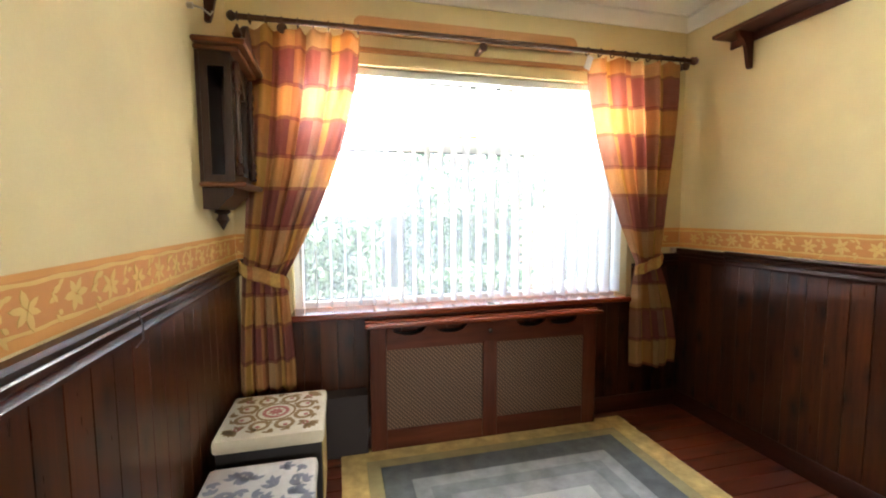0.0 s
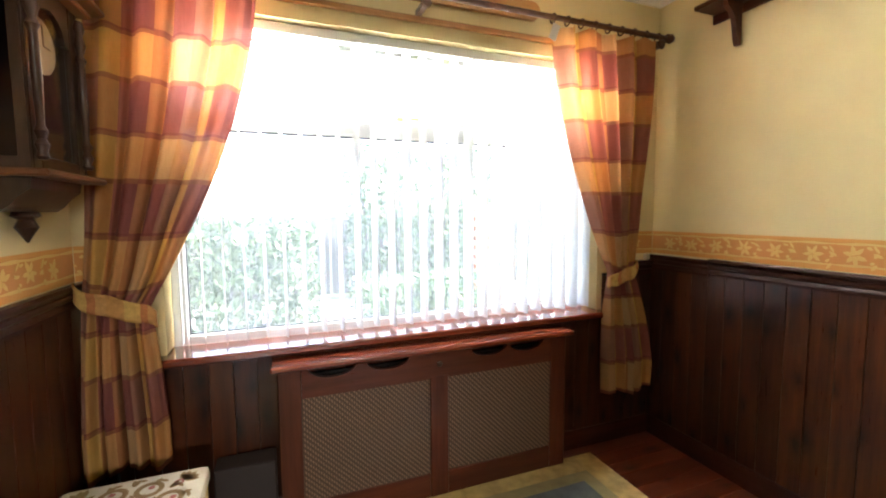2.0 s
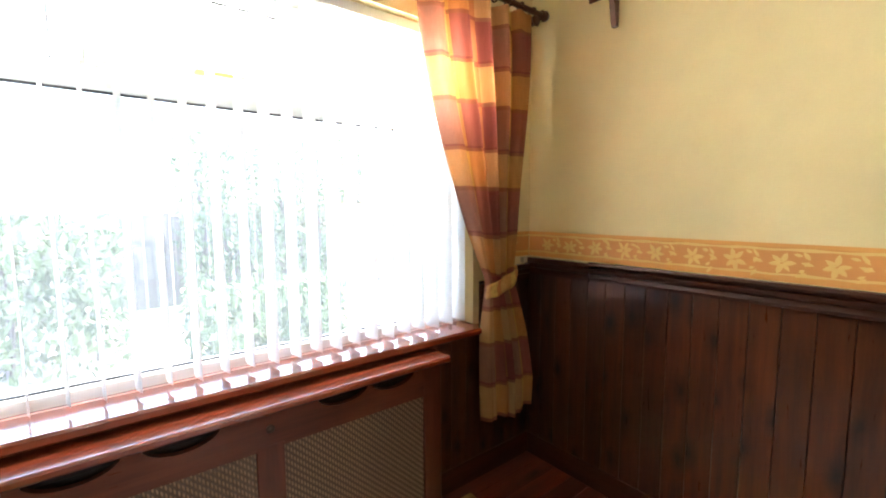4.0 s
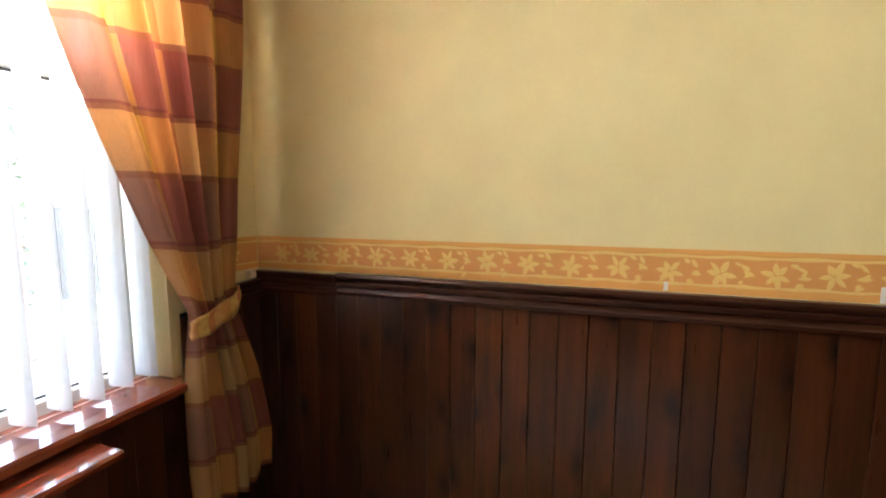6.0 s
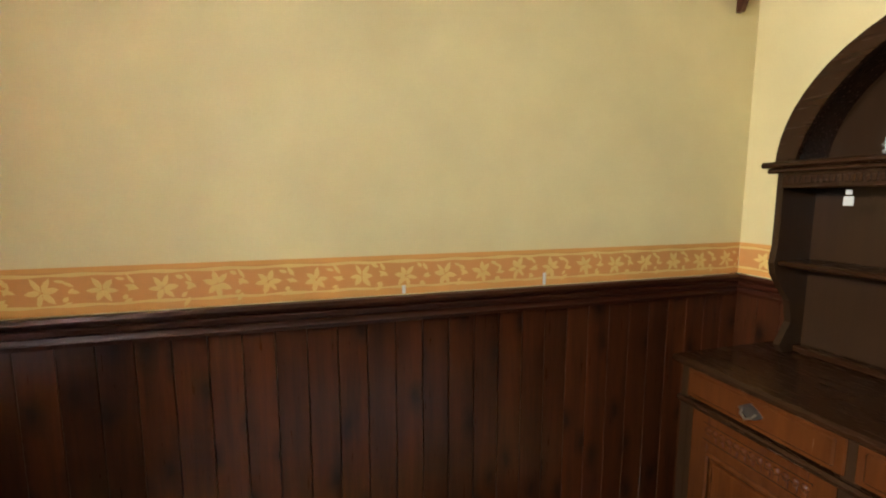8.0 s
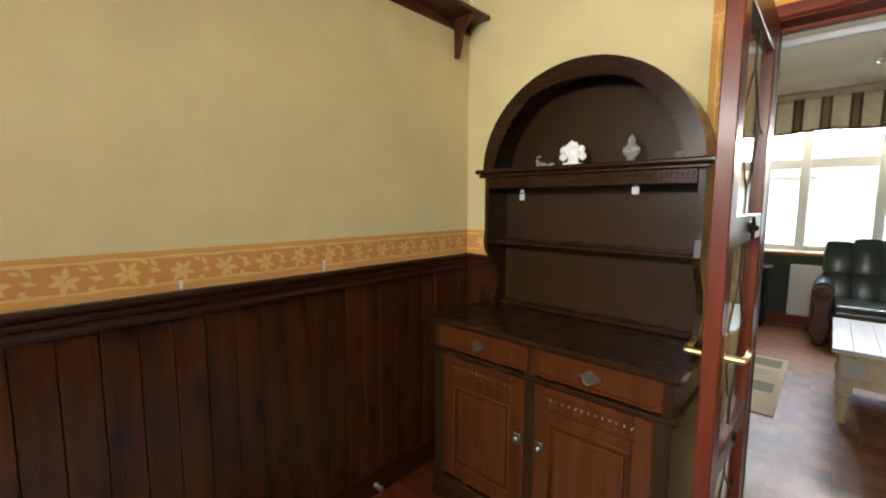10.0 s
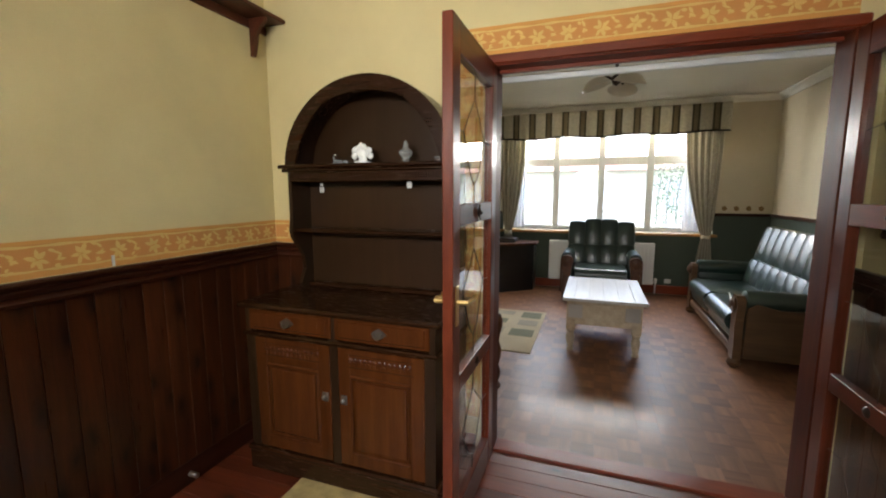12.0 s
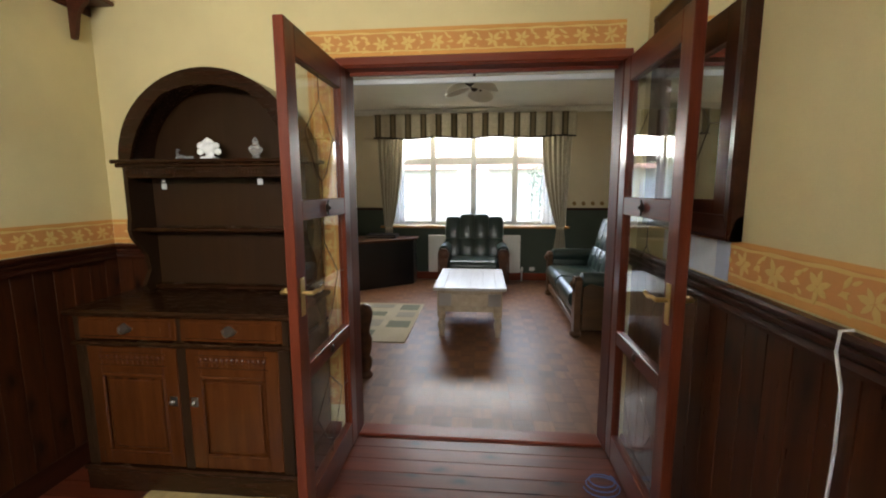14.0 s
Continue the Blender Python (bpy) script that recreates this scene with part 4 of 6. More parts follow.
def stool(name, x0, y0, x1, y1, h, label, motif):
    """Upholstered box stool: padded top, dark sides, braid and short legs."""
    e = thing(name, ((x0 + x1) / 2, (y0 + y1) / 2, 0), label, "stool", "footstools")
    Shape().box((x0, y0, h - 0.06), (x1, y1, h), 0.022).done("padded_top", M_PALECLOTH if motif == 2 else M_CREAMCLOTH, e, True)
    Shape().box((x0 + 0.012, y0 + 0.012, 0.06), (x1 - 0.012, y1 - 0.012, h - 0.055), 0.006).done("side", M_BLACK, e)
    Shape().box((x1 - 0.0125, y0 + 0.02, 0.07), (x1 - 0.008, y1 - 0.02, h - 0.055), 0.002).each("side_panel", M_RUG_Y, e)
    lg = Shape()
    for x in (x0 + 0.04, x1 - 0.04):
        for y in (y0 + 0.04, y1 - 0.04):
            lg.lathe([(0.014, 0), (0.022, 0.02), (0.016, 0.04), (0.024, 0.065)], (x, y, 0))
    lg.each("leg", M_CHAIRWOOD, e, True)
    cx, cy, r = (x0 + x1) / 2, (y0 + y1) / 2, min(x1 - x0, y1 - y0) / 2
    a, b = Shape(), Shape()
    o, u, v, w = (cx, cy, h), (1, 0, 0), (0, 1, 0), (0, 0, 0.0012)
    if motif == 1:
        def ring(s, r0, r1, px=0.0, py=0.0, n=20, part=1.0):
            for k in range(int(n * part)):
                t0, t1 = k * math.tau / n, (k + 1) * math.tau / n
                s.prism([(px + r0 * math.cos(t0), py + r0 * math.sin(t0)), (px + r1 * math.cos(t0), py + r1 * math.sin(t0)),
                         (px + r1 * math.cos(t1), py + r1 * math.sin(t1)), (px + r0 * math.cos(t1), py + r0 * math.sin(t1))], o, u, v, w)
        ring(b, 0.04, 0.056)
        ring(a, 0.074, 0.084)
        for k in range(8):
            t = k * math.tau / 8 + 0.39
            ring(a, 0.026, 0.042, 0.128 * math.cos(t), 0.128 * math.sin(t), 14)
            b.prism(petal(0.128 * math.cos(t), 0.128 * math.sin(t), t, 0.022, 0.02), o, u, v, w)
            for d in (-0.28, 0.0, 0.28):
                a.prism(petal(0.15 * math.cos(t + d * 1.3), 0.15 * math.sin(t + d * 1.3), t + d * 2.5, 0.04, 0.02), o, u, v, w)
            b.prism(petal(0.0, 0.0, t, 0.034, 0.014), o, u, v, w)
        for k in range(16):
            t = k * math.tau / 16 + 0.2
            a.prism(petal(0.088 * math.cos(t), 0.088 * math.sin(t), t + 0.9, 0.026, 0.011), o, u, v, w)
            a.prism(petal(0.178 * math.cos(t), 0.178 * math.sin(t), t + 1.6, 0.034, 0.011), o, u, v, w)
        for sx in (-1, 1):
            for sy in (-1, 1):
                ring(b, 0.008, 0.016, sx * r * 0.62, sy * r * 0.62, 10)
                for d in (-0.9, -0.5, 0, 0.5, 0.9):
                    a.prism(petal(sx * r * 0.66, sy * r * 0.66, math.atan2(sy, sx) + d, 0.05, 0.022), o, u, v, w)
        a.done("brown_scrolls", M_TAPBROWN, e)
        b.each("red_rosettes", M_TAPRED, e)
    else:
        rnd = random.Random(4)
        for k in range(46):
            px, py, t = rnd.uniform(-r * 0.85, r * 0.8), rnd.uniform(-r * 0.85, r * 0.85), rnd.uniform(0, 6.28)
            for d in (-0.7, 0, 0.7):
                a.prism(petal(px, py, t + d, rnd.uniform(0.03, 0.05), 0.018), o, u, v, w)
        a.done("leaf_pattern", M_GREYLEAF, e)
        b.bm.free()
    return e


stool("footstool", -0.245, 1.835, 0.175, 2.255, 0.475, "cream tapestry topped box stool with brown scroll pattern", 1)
stool("footstool", -0.235, 1.37, 0.152, 1.785, 0.40, "pale box stool with grey leaf pattern cushion top", 2)

# rug: concentric stepped bands
rug = thing("rug", (1.1, 1.28, 0), "rectangular rug with gold border and stepped grey bands", "rug")
rx0, rx1, ry0, ry1 = 0.235, 2.005, 0.06, 2.46
for i, (inset, mt, nm) in enumerate(((0.0, M_RUG_Y, "gold_border"), (0.13, M_RUG_O, "olive_band"), (0.20, M_RUG_G, "slate_band"), (0.34, M_RUG_S, "silver_band"), (0.42, M_RUG_M, "grey_band"),
                                     (0.50, M_RUG_S, "silver_band"), (0.60, M_RUG_P, "pale_centre"))):
    nxt = 0.003 + 0.0014 * i
    Shape().box((rx0 + inset, ry0 + inset, 0.001 if i == 0 else 0.008), (rx1 - inset, ry1 - inset, 0.009 + nxt), 0.001).done(nm, mt, rug)


def plate_shelf(name, x_wall, n, y0, y1, ys, label):
    """High narrow shelf with shaped brackets."""
    e = thing(name, (x_wall, (y0 + y1) / 2, 2.25), label, "shelf")
    d = 0.15
    Shape().box((x_wall, y0, 2.335), (x_wall + n * d, y1, 2.357), 0.004).box((x_wall, y0, 2.29), (x_wall + n * 0.016, y1, 2.334), 0.003).done("board", M_SHELF, e)
    for y in ys:
        pts = [(0, 0.09), (0.105, 0.09), (0.1, 0.075), (0.07, 0.062), (0.05, 0.045), (0.04, 0.02), (0.03, -0.01), (0.02, -0.025), (0.0, -0.025)]
        Shape().prism([(p + 0.017, q * 1.7 + 0.022) for p, q in pts], (x_wall, y - 0.011, 2.159), (n, 0, 0), (0, 0, 1), (0, 0.022, 0)).each("bracket", M_SHELF, e)
    return e


plate_shelf("plate_shelf", XE, -1, -0.42, 2.226, (-0.295, 0.9, 2.085), "dark wood plate shelf on shaped brackets high on the wall")
plate_shelf("plate_shelf", XW, 1, 1.45, 2.33, (2.14,), "dark wood plate shelf on shaped brackets high on the wall")
hk = Shape().rod((XW, 1.98, 2.13), (XW + 0.02, 1.98, 2.13), 0.012).tube([(XW + 0.02, 1.98, 2.13), (XW + 0.05, 1.985, 2.125), (XW + 0.075, 1.99, 2.105), (XW + 0.085, 1.99, 2.12)], 0.004)
tagged(hk.done("wall_hook", M_STEEL, None, True), "small steel hook screwed to the cream wall", "hook")

# wall clock
ck = thing("wall_clock", (XW, 2.2, 1.3), "dark walnut pendulum wall clock with turned columns and crest", "clock")
cx0, cx1, cy0, cy1 = XW, -0.155, 2.03, 2.37
s = Shape()
s.box((cx0, cy0, 1.47), (cx0 + 0.015, cy1, 1.985)).box((cx0 + 0.016, cy0, 1.47), (cx0 + 0.045, cy0 + 0.014, 1.985)).box((cx1 - 0.025, cy0, 1.47), (cx1, cy0 + 0.014, 1.985))
s.box((cx0 + 0.045, cy0, 1.47), (cx1 - 0.025, cy0 + 0.014, 1.50)).box((cx0 + 0.045, cy0, 1.93), (cx1 - 0.025, cy0 + 0.014, 1.985))
s.box((cx0 + 0.016, cy1 - 0.014, 1.47), (cx1, cy1, 1.985))
s.done("case", M_CLOCK, ck)
s = Shape()
s.box((cx1 - 0.018, cy0 + 0.015, 1.47), (cx1, cy0 + 0.06, 1.985), 0.003).box((cx1 - 0.018, cy1 - 0.06, 1.47), (cx1, cy1 - 0.015, 1.985), 0.003).box((cx1 - 0.018, cy0 + 0.06, 1.47), (cx1, cy1 - 0.06, 1.51), 0.003)
arch = [(cy0 + 0.06, 1.985), (cy0 + 0.06, 1.86)] + [((cy0 + cy1) / 2 - 0.082 * math.cos(math.pi * k / 10), 1.86 + 0.07 * math.sin(math.pi * k / 10)) for k in range(11)] + [(cy1 - 0.06, 1.86), (cy1 - 0.06, 1.985)]
s.prism(arch, (cx1 - 0.016, 0, 0), (0, 1, 0), (0, 0, 1), (0.014, 0, 0))
s.done("door", M_CLOCK, ck)
Shape().box((cx1 - 0.012, cy0 + 0.06, 1.51), (cx1 - 0.009, cy1 - 0.06, 1.93)).done("glass", M_DOORGLASS, ck)
Shape().lathe([(0.078, 0), (0.078, 0.004), (0.06, 0.005), (0.06, 0.006)], (cx1 - 0.03, (cy0 + cy1) / 2, 1.83), (1, 0, 0), 28).done("dial", M_CREAMCLOTH, ck)
hd = Shape().box((cx1 - 0.023, (cy0 + cy1) / 2 - 0.002, 1.83), (cx1 - 0.021, (cy0 + cy1) / 2 + 0.002, 1.89)).box((cx1 - 0.023, (cy0 + cy1) / 2, 1.828), (cx1 - 0.021, (cy0 + cy1) / 2 + 0.042, 1.832))
hd.done("pointer", M_BLACK, ck)
Shape().rod((cx0 + 0.075, (cy0 + cy1) / 2, 1.59), (cx0 + 0.075, (cy0 + cy1) / 2, 1.83), 0.004).lathe([(0.004, 0), (0.03, 0.003), (0.03, 0.006), (0.004, 0.01)], (cx0 + 0.07, (cy0 + cy1) / 2, 1.57), (1, 0, 0), 20).done("pendulum", M_STEEL, ck, True)
col = [(0.010, 0), (0.016, 0.008), (0.011, 0.02), (0.017, 0.04), (0.010, 0.055), (0.016, 0.075), (0.009, 0.09), (0.012, 0.2), (0.010, 0.33), (0.016, 0.345), (0.009, 0.36), (0.017, 0.39), (0.010, 0.42), (0.016, 0.44), (0.010, 0.465)]
s = Shape()
for y in (cy0 + 0.03, cy1 - 0.03):
    s.lathe(col, (cx1 + 0.014, y, 1.495), (0, 0, 1), 12)
s.each("column", M_CLOCK, ck, True)
s = Shape()
s.box((cx0, cy0 - 0.025, 1.45), (cx1 + 0.045, cy1 + 0.025, 1.47), 0.006)
s.box((cx0, cy0 - 0.02, 1.985), (cx1 + 0.035, cy1 + 0.02, 2.005), 0.005).box((cx0, cy0 - 0.05, 2.005), (cx1 + 0.065, cy1 + 0.05, 2.027), 0.006)
s.each("moulding", M_CLOCK_X, ck)
s = Shape()
ym = (cy0 + cy1) / 2
crest = [(ym - 0.17, 2.027), (ym + 0.17, 2.027), (ym + 0.15, 2.06), (ym + 0.08, 2.075), (ym + 0.05, 2.13), (ym, 2.16), (ym - 0.05, 2.13), (ym - 0.08, 2.075), (ym - 0.15, 2.06)]
s.prism(crest, (cx1 + 0.02, 0, 0), (0, 1, 0), (0, 0, 1), (0.022, 0, 0))
for y in (cy0 + 0.0, cy1):
    s.lathe([(0.016, 0), (0.01, 0.012), (0.02, 0.03), (0.012, 0.05), (0.003, 0.07)], (cx1 + 0.03, y, 2.027), (0, 0, 1), 10)
s.done("crest", M_CLOCK, ck, True)
s = Shape()
prof = [(0.0, 1.45), (0.12, 1.45), (0.115, 1.42), (0.09, 1.40), (0.07, 1.375), (0.05, 1.36), (0.0, 1.36)]
s.prism(prof, (cx0, cy0 + 0.02, 0), (1, 0, 0), (0, 0, 1), (0, cy1 - cy0 - 0.04, 0))
s.lathe([(0.03, 0), (0.034, -0.012), (0.018, -0.022), (0.028, -0.045), (0.016, -0.065), (0.002, -0.09)], (cx0 + 0.036, ym, 1.36), (0, 0, 1), 12)
s.done("base_bracket", M_CLOCK, ck, True)

# dresser
dr = thing("dresser", (1.8, -0.15, 0), "dark oak arched welsh dresser with drawers and carved cupboard doors", "dresser")
dx0, dx1, dyb, dyf = 1.305, 2.305, YS + 0.045, 0.075
Shape().box((dx0 - 0.012, dyb, 0.0), (dx1 + 0.012, dyf + 0.012, 0.10), 0.004).box((dx0 - 0.02, dyb, 0.10), (dx1 + 0.02, dyf + 0.02, 0.125), 0.008).done("plinth", M_OAK_X, dr)
s = Shape().box((dx0, dyb, 0.125), (dx0 + 0.03, dyf, 0.84)).box((dx1 - 0.03, dyb, 0.125), (dx1, dyf, 0.84)).box((dx0 + 0.03, dyb, 0.125), (dx1 - 0.03, dyb + 0.02, 0.84))
s.box((dx0 + 0.03, dyf - 0.03, 0.125), (dx0 + 0.05, dyf - 0.002, 0.72)).box((dx1 - 0.05, dyf - 0.03, 0.125), (dx1 - 0.03, dyf - 0.002, 0.72)).box((1.785, dyf - 0.03, 0.125), (1.825, dyf - 0.004, 0.84))
s.done("carcass", M_OAK_Z, dr)
Shape().box((dx0 - 0.03, dyb, 0.845), (dx1 + 0.03, dyf + 0.03, 0.872), 0.009).box((dx0 - 0.012, dyb, 0.705), (dx1 + 0.012, dyf + 0.016, 0.728), 0.007).done("top", M_OAK_X, dr)
for x0, x1 in ((dx0 + 0.025, 1.795), (1.815, dx1 - 0.025)):
    dw = Shape().box((x0, dyf - 0.02, 0.735), (x1, dyf + 0.004, 0.842), 0.004).box((x0 + 0.02, dyf, 0.75), (x1 - 0.02, dyf + 0.012, 0.828), 0.006).done("drawer", M_OAK_PANEL, dr)
    xm = (x0 + x1) / 2
    pl = [(-0.038, 0), (-0.018, 0.016), (0, 0.026), (0.018, 0.016), (0.038, 0), (0.018, -0.016), (0, -0.022), (-0.018, -0.016)]
    h = Shape().prism(pl, (xm, dyf + 0.012, 0.79), (1, 0, 0), (0, 0, 1), (0, 0.003, 0))
    h.tube([(xm - 0.02, dyf + 0.017, 0.793), (xm - 0.018, dyf + 0.03, 0.782), (xm, dyf + 0.034, 0.772), (xm + 0.018, dyf + 0.03, 0.782), (xm + 0.02, dyf + 0.017, 0.793)], 0.0035)
    h.done("drawer_handle", M_PEWTER, dr, True)
for x0, x1, hx in ((dx0 + 0.05, 1.783, 1.755), (1.827, dx1 - 0.05, 1.855)):
    d = Shape()
    d.box((x0, dyf - 0.022, 0.13), (x0 + 0.065, dyf, 0.70), 0.003).box((x1 - 0.065, dyf - 0.022, 0.13), (x1, dyf, 0.70), 0.003)
    d.box((x0 + 0.065, dyf - 0.022, 0.13), (x1 - 0.065, dyf, 0.195), 0.003).box((x0 + 0.065, dyf - 0.022, 0.575), (x1 - 0.065, dyf, 0.70), 0.003)
    dob = d.done("door", M_OAK_PANEL, dr)
    d = Shape().box((x0 + 0.064, dyf - 0.02, 0.194), (x1 - 0.064, dyf - 0.012, 0.576))
    n = len(d.bm.verts)
    d.box((x0 + 0.085, dyf - 0.016, 0.215), (x1 - 0.085, dyf + 0.002, 0.55), 0.016)
    d.box((x0 + 0.062, dyf - 0.006, 0.56), (x1 - 0.062, dyf + 0.009, 0.578), 0.006).box((x0 + 0.062, dyf - 0.006, 0.19), (x1 - 0.062, dyf + 0.007, 0.204), 0.005)
    for xs in (x0 + 0.062, x1 - 0.074):
        d.box((xs, dyf - 0.006, 0.204), (xs + 0.012, dyf + 0.007, 0.56), 0.005)
    d.each("raised_panel", M_OAK_PANEL, dr)
    c = Shape()
    nn = 13
    w = (x1 - x0 - 0.11) / nn
    for k in range(nn):
        xa = x0 + 0.055 + k * w
        c.lathe([(w * 0.46, 0), (w * 0.4, 0.004), (w * 0.1, 0.008)], (xa + w / 2, dyf, 0.652), (0, 1, 0), 8)
        c.box((xa + w * 0.2, dyf - 0.002, 0.62), (xa + w * 0.8, dyf + 0.005, 0.64), 0.002)
    c.box((x0 + 0.05, dyf - 0.002, 0.668), (x1 - 0.05, dyf + 0.006, 0.674)).box((x0 + 0.05, dyf - 0.002, 0.61), (x1 - 0.05, dyf + 0.006, 0.616))
    c.done("carved_frieze", M_OAK_PANEL, dr, True)
    h = Shape().box((hx - 0.016, dyf, 0.43), (hx + 0.016, dyf + 0.004, 0.475), 0.002).lathe([(0.006, 0), (0.008, 0.01), (0.010, 0.016), (0.004, 0.02)], (hx, dyf + 0.003, 0.452), (0, 1, 0), 12)
    h.done("door_knob", M_PEWTER, dr, True)
ux0, ux1, uf, zs = 1.315, 2.245, -0.19, 1.525
uc = (ux0 + ux1) / 2
Shape().box((ux0 + 0.02, dyb, 0.872), (ux1 - 0.02, dyb + 0.012, zs)).done("back_board", M_OAK_Z, dr)
N = 28
A, B = (ux1 - ux0) / 2, 0.435
outer = [(uc + A * math.cos(math.pi * k / N), zs + B * math.sin(math.pi * k / N)) for k in range(N + 1)]
inner = [(uc + (A - 0.045) * math.cos(math.pi * k / N), zs + (B - 0.045) * math.sin(math.pi * k / N)) for k in range(N + 1)]


def arch_front(k):
    t = k / N
    sc = 0.045 + 0.018 * abs(math.sin(t * math.pi * 3.0)) ** 0.7 + 0.012
    return (uc + (A - sc) * math.cos(math.pi * t), zs + (B - sc) * math.sin(math.pi * t))


s = Shape()
for k in range(N):
    s.prism([outer[k], outer[k + 1], inner[k + 1], inner[k]], (0, dyb, 0), (1, 0, 0), (0, 0, 1), (0, uf - dyb - 0.02, 0))
    s.prism([outer[k], outer[k + 1], arch_front(k + 1), arch_front(k)], (0, uf - 0.019, 0), (1, 0, 0), (0, 0, 1), (0, 0.019, 0))
bmesh.ops.remove_doubles(s.bm, verts=s.bm.verts, dist=0.0001)
s.done("arch", M_OAK_X, dr)
Shape().prism(outer, (0, dyb, 0), (1, 0, 0), (0, 0, 1), (0, 0.01, 0)).done("arch_back", M_OAK_Z, dr)
s = Shape()
for x0, x1 in ((ux0, ux0 + 0.022), (ux1 - 0.022, ux1)):
    side = [(dyb, 0.872), (dyb + 0.10, 0.872), (dyb + 0.12, 0.90), (dyb + 0.075, 0.98), (dyb + 0.09, 1.06), (dyb + 0.14, 1.12), (uf - 0.02, 1.16), (uf - 0.01, 1.2), (uf - 0.02, 1.26), (uf - 0.02, zs), (dyb, zs)]
    s.prism(side, (x0, 0, 0), (0, 1, 0), (0, 0, 1), (x1 - x0, 0, 0))
s.each("side_panel", M_OAK_Z, dr)
s = Shape().box((ux0 - 0.035, dyb, zs - 0.002), (ux1 + 0.035, uf + 0.02, zs + 0.018), 0.006).box((ux0 + 0.022, uf - 0.03, zs - 0.07), (ux1 - 0.022, uf - 0.008, zs - 0.002), 0.003).box((ux0 - 0.02, uf - 0.03, zs - 0.02), (ux1 + 0.02, uf + 0.008, zs - 0.003), 0.005)
s.box((ux0 + 0.022, dyb, 1.19), (ux1 - 0.022, uf - 0.02, 1.21), 0.005).box((ux0 + 0.022, dyb + 0.014, 0.872), (ux1 - 0.022, dyb + 0.06, 0.90), 0.006)
s.done("shelf", M_OAK_X, dr)
s = Shape()
for k in range(52):
    x = ux0 + 0.03 + k * (ux1 - ux0 - 0.06) / 52
    s.box((x, uf - 0.01, zs - 0.055), (x + 0.009, uf - 0.002, zs - 0.028), 0.002)
tagged(s.done("dentil", M_OAK_X, dr), kind="stuff")

# ornaments on the dresser
zt = zs + 0.018
orn = Shape()
rnd = random.Random(5)
orn.box((1.79, -0.30, zt), (1.86, -0.24, zt + 0.016), 0.006)
for k in range(16):
    a = k * 0.39
    orn.ball((1.825 + 0.042 * math.cos(a) * (0.5 + 0.5 * (k % 2)), -0.27 + rnd.uniform(-0.015, 0.015), zt + 0.055 + 0.036 * math.sin(a)), rnd.uniform(0.012, 0.02), (1, 0.7, 1), 1)
orn.ball((1.825, -0.27, zt + 0.05), 0.03, (1, 0.6, 1), 2)
tagged(orn.done("porcelain_ornament", M_PORCELAIN, None, True), "white porcelain flower basket ornament on the dresser shelf", "ornament")
tagged(Shape().lathe([(0.022, 0), (0.028, 0.006), (0.012, 0.016), (0.03, 0.036), (0.034, 0.055), (0.014, 0.072), (0.012, 0.08), (0.016, 0.086), (0.008, 0.1), (0.001, 0.108)], (1.585, -0.27, zt), (0, 0, 1), 10).done("glass_bottle", M_CRYSTAL, None), "cut glass perfume bottle with pointed stopper", "bottle")
tagged(Shape().lathe([(0.014, 0), (0.03, 0.008), (0.038, 0.024), (0.034, 0.026)], (1.40, -0.27, zt), (0, 0, 1), 14).done("glass_dish", M_CRYSTAL, None, True), "small clear cut glass dish on the shelf", "dish")
sw = Shape().lathe([(0.01, 0), (0.022, 0.004), (0.026, 0.016), (0.014, 0.026)], (1.975, -0.27, zt), (0, 0, 1), 12).tube([(1.985, -0.27, zt + 0.018), (2.0, -0.27, zt + 0.035), (1.995, -0.27, zt + 0.05), (1.982, -0.27, zt + 0.05)], 0.006).lathe([(0.006, 0), (0.016, 0.004), (0.012, 0.02)], (1.925, -0.27, zt), (0, 0, 1), 10).box((1.91, -0.285, zt), (1.96, -0.255, zt + 0.008), 0.003)
tagged(sw.done("glass_swan", M_CRYSTAL, None, True), "little clear glass swan ornament on the shelf", "ornament")
for x, z in ((2.04, 1.415), (1.545, 1.435)):
    tg = Shape().box((x - 0.013, uf - 0.03, z - 0.015), (x + 0.013, uf - 0.027, z + 0.013), 0.001).box((x - 0.008, uf - 0.03, z + 0.018), (x + 0.008, uf - 0.026, z + 0.032), 0.001)
    tagged(tg.done("paper_tag", M_TAG), "small white paper tag under the dresser shelf", "tag")

# mirror on the west wall
mr = thing("wall_mirror", (XW, 0.08, 1.23), "large mirror in a dark moulded wooden frame", "mirror")
s = Shape()
my0, my1, mz0, mz1 = -0.26, 0.43, 1.235, 2.12
pr = [(0, 0), (0.035, 0), (0.04, 0.012), (0.032, 0.03), (0.026, 0.05), (0.018, 0.075), (0, 0.075)]
s.prism(pr, (XW, my0, mz0), (1, 0, 0), (0, 0, 1), (0, my1 - my0, 0))
s.prism(pr, (XW, my0, mz1), (1, 0, 0), (0, 0, -1), (0, my1 - my0, 0))
s.prism(pr, (XW, my1, mz0), (1, 0, 0), (0, -1, 0), (0, 0, mz1 - mz0))
s.prism(pr, (XW, my0, mz0), (1, 0, 0), (0, 1, 0), (0, 0, mz1 - mz0))
s.done("frame", M_RAIL_Y, mr)
Shape().box((XW + 0.002, my0 + 0.06, mz0 + 0.06), (XW + 0.012, my1 - 0.06, mz1 - 0.06)).done("mirror_glass", M_MIRROR, mr)

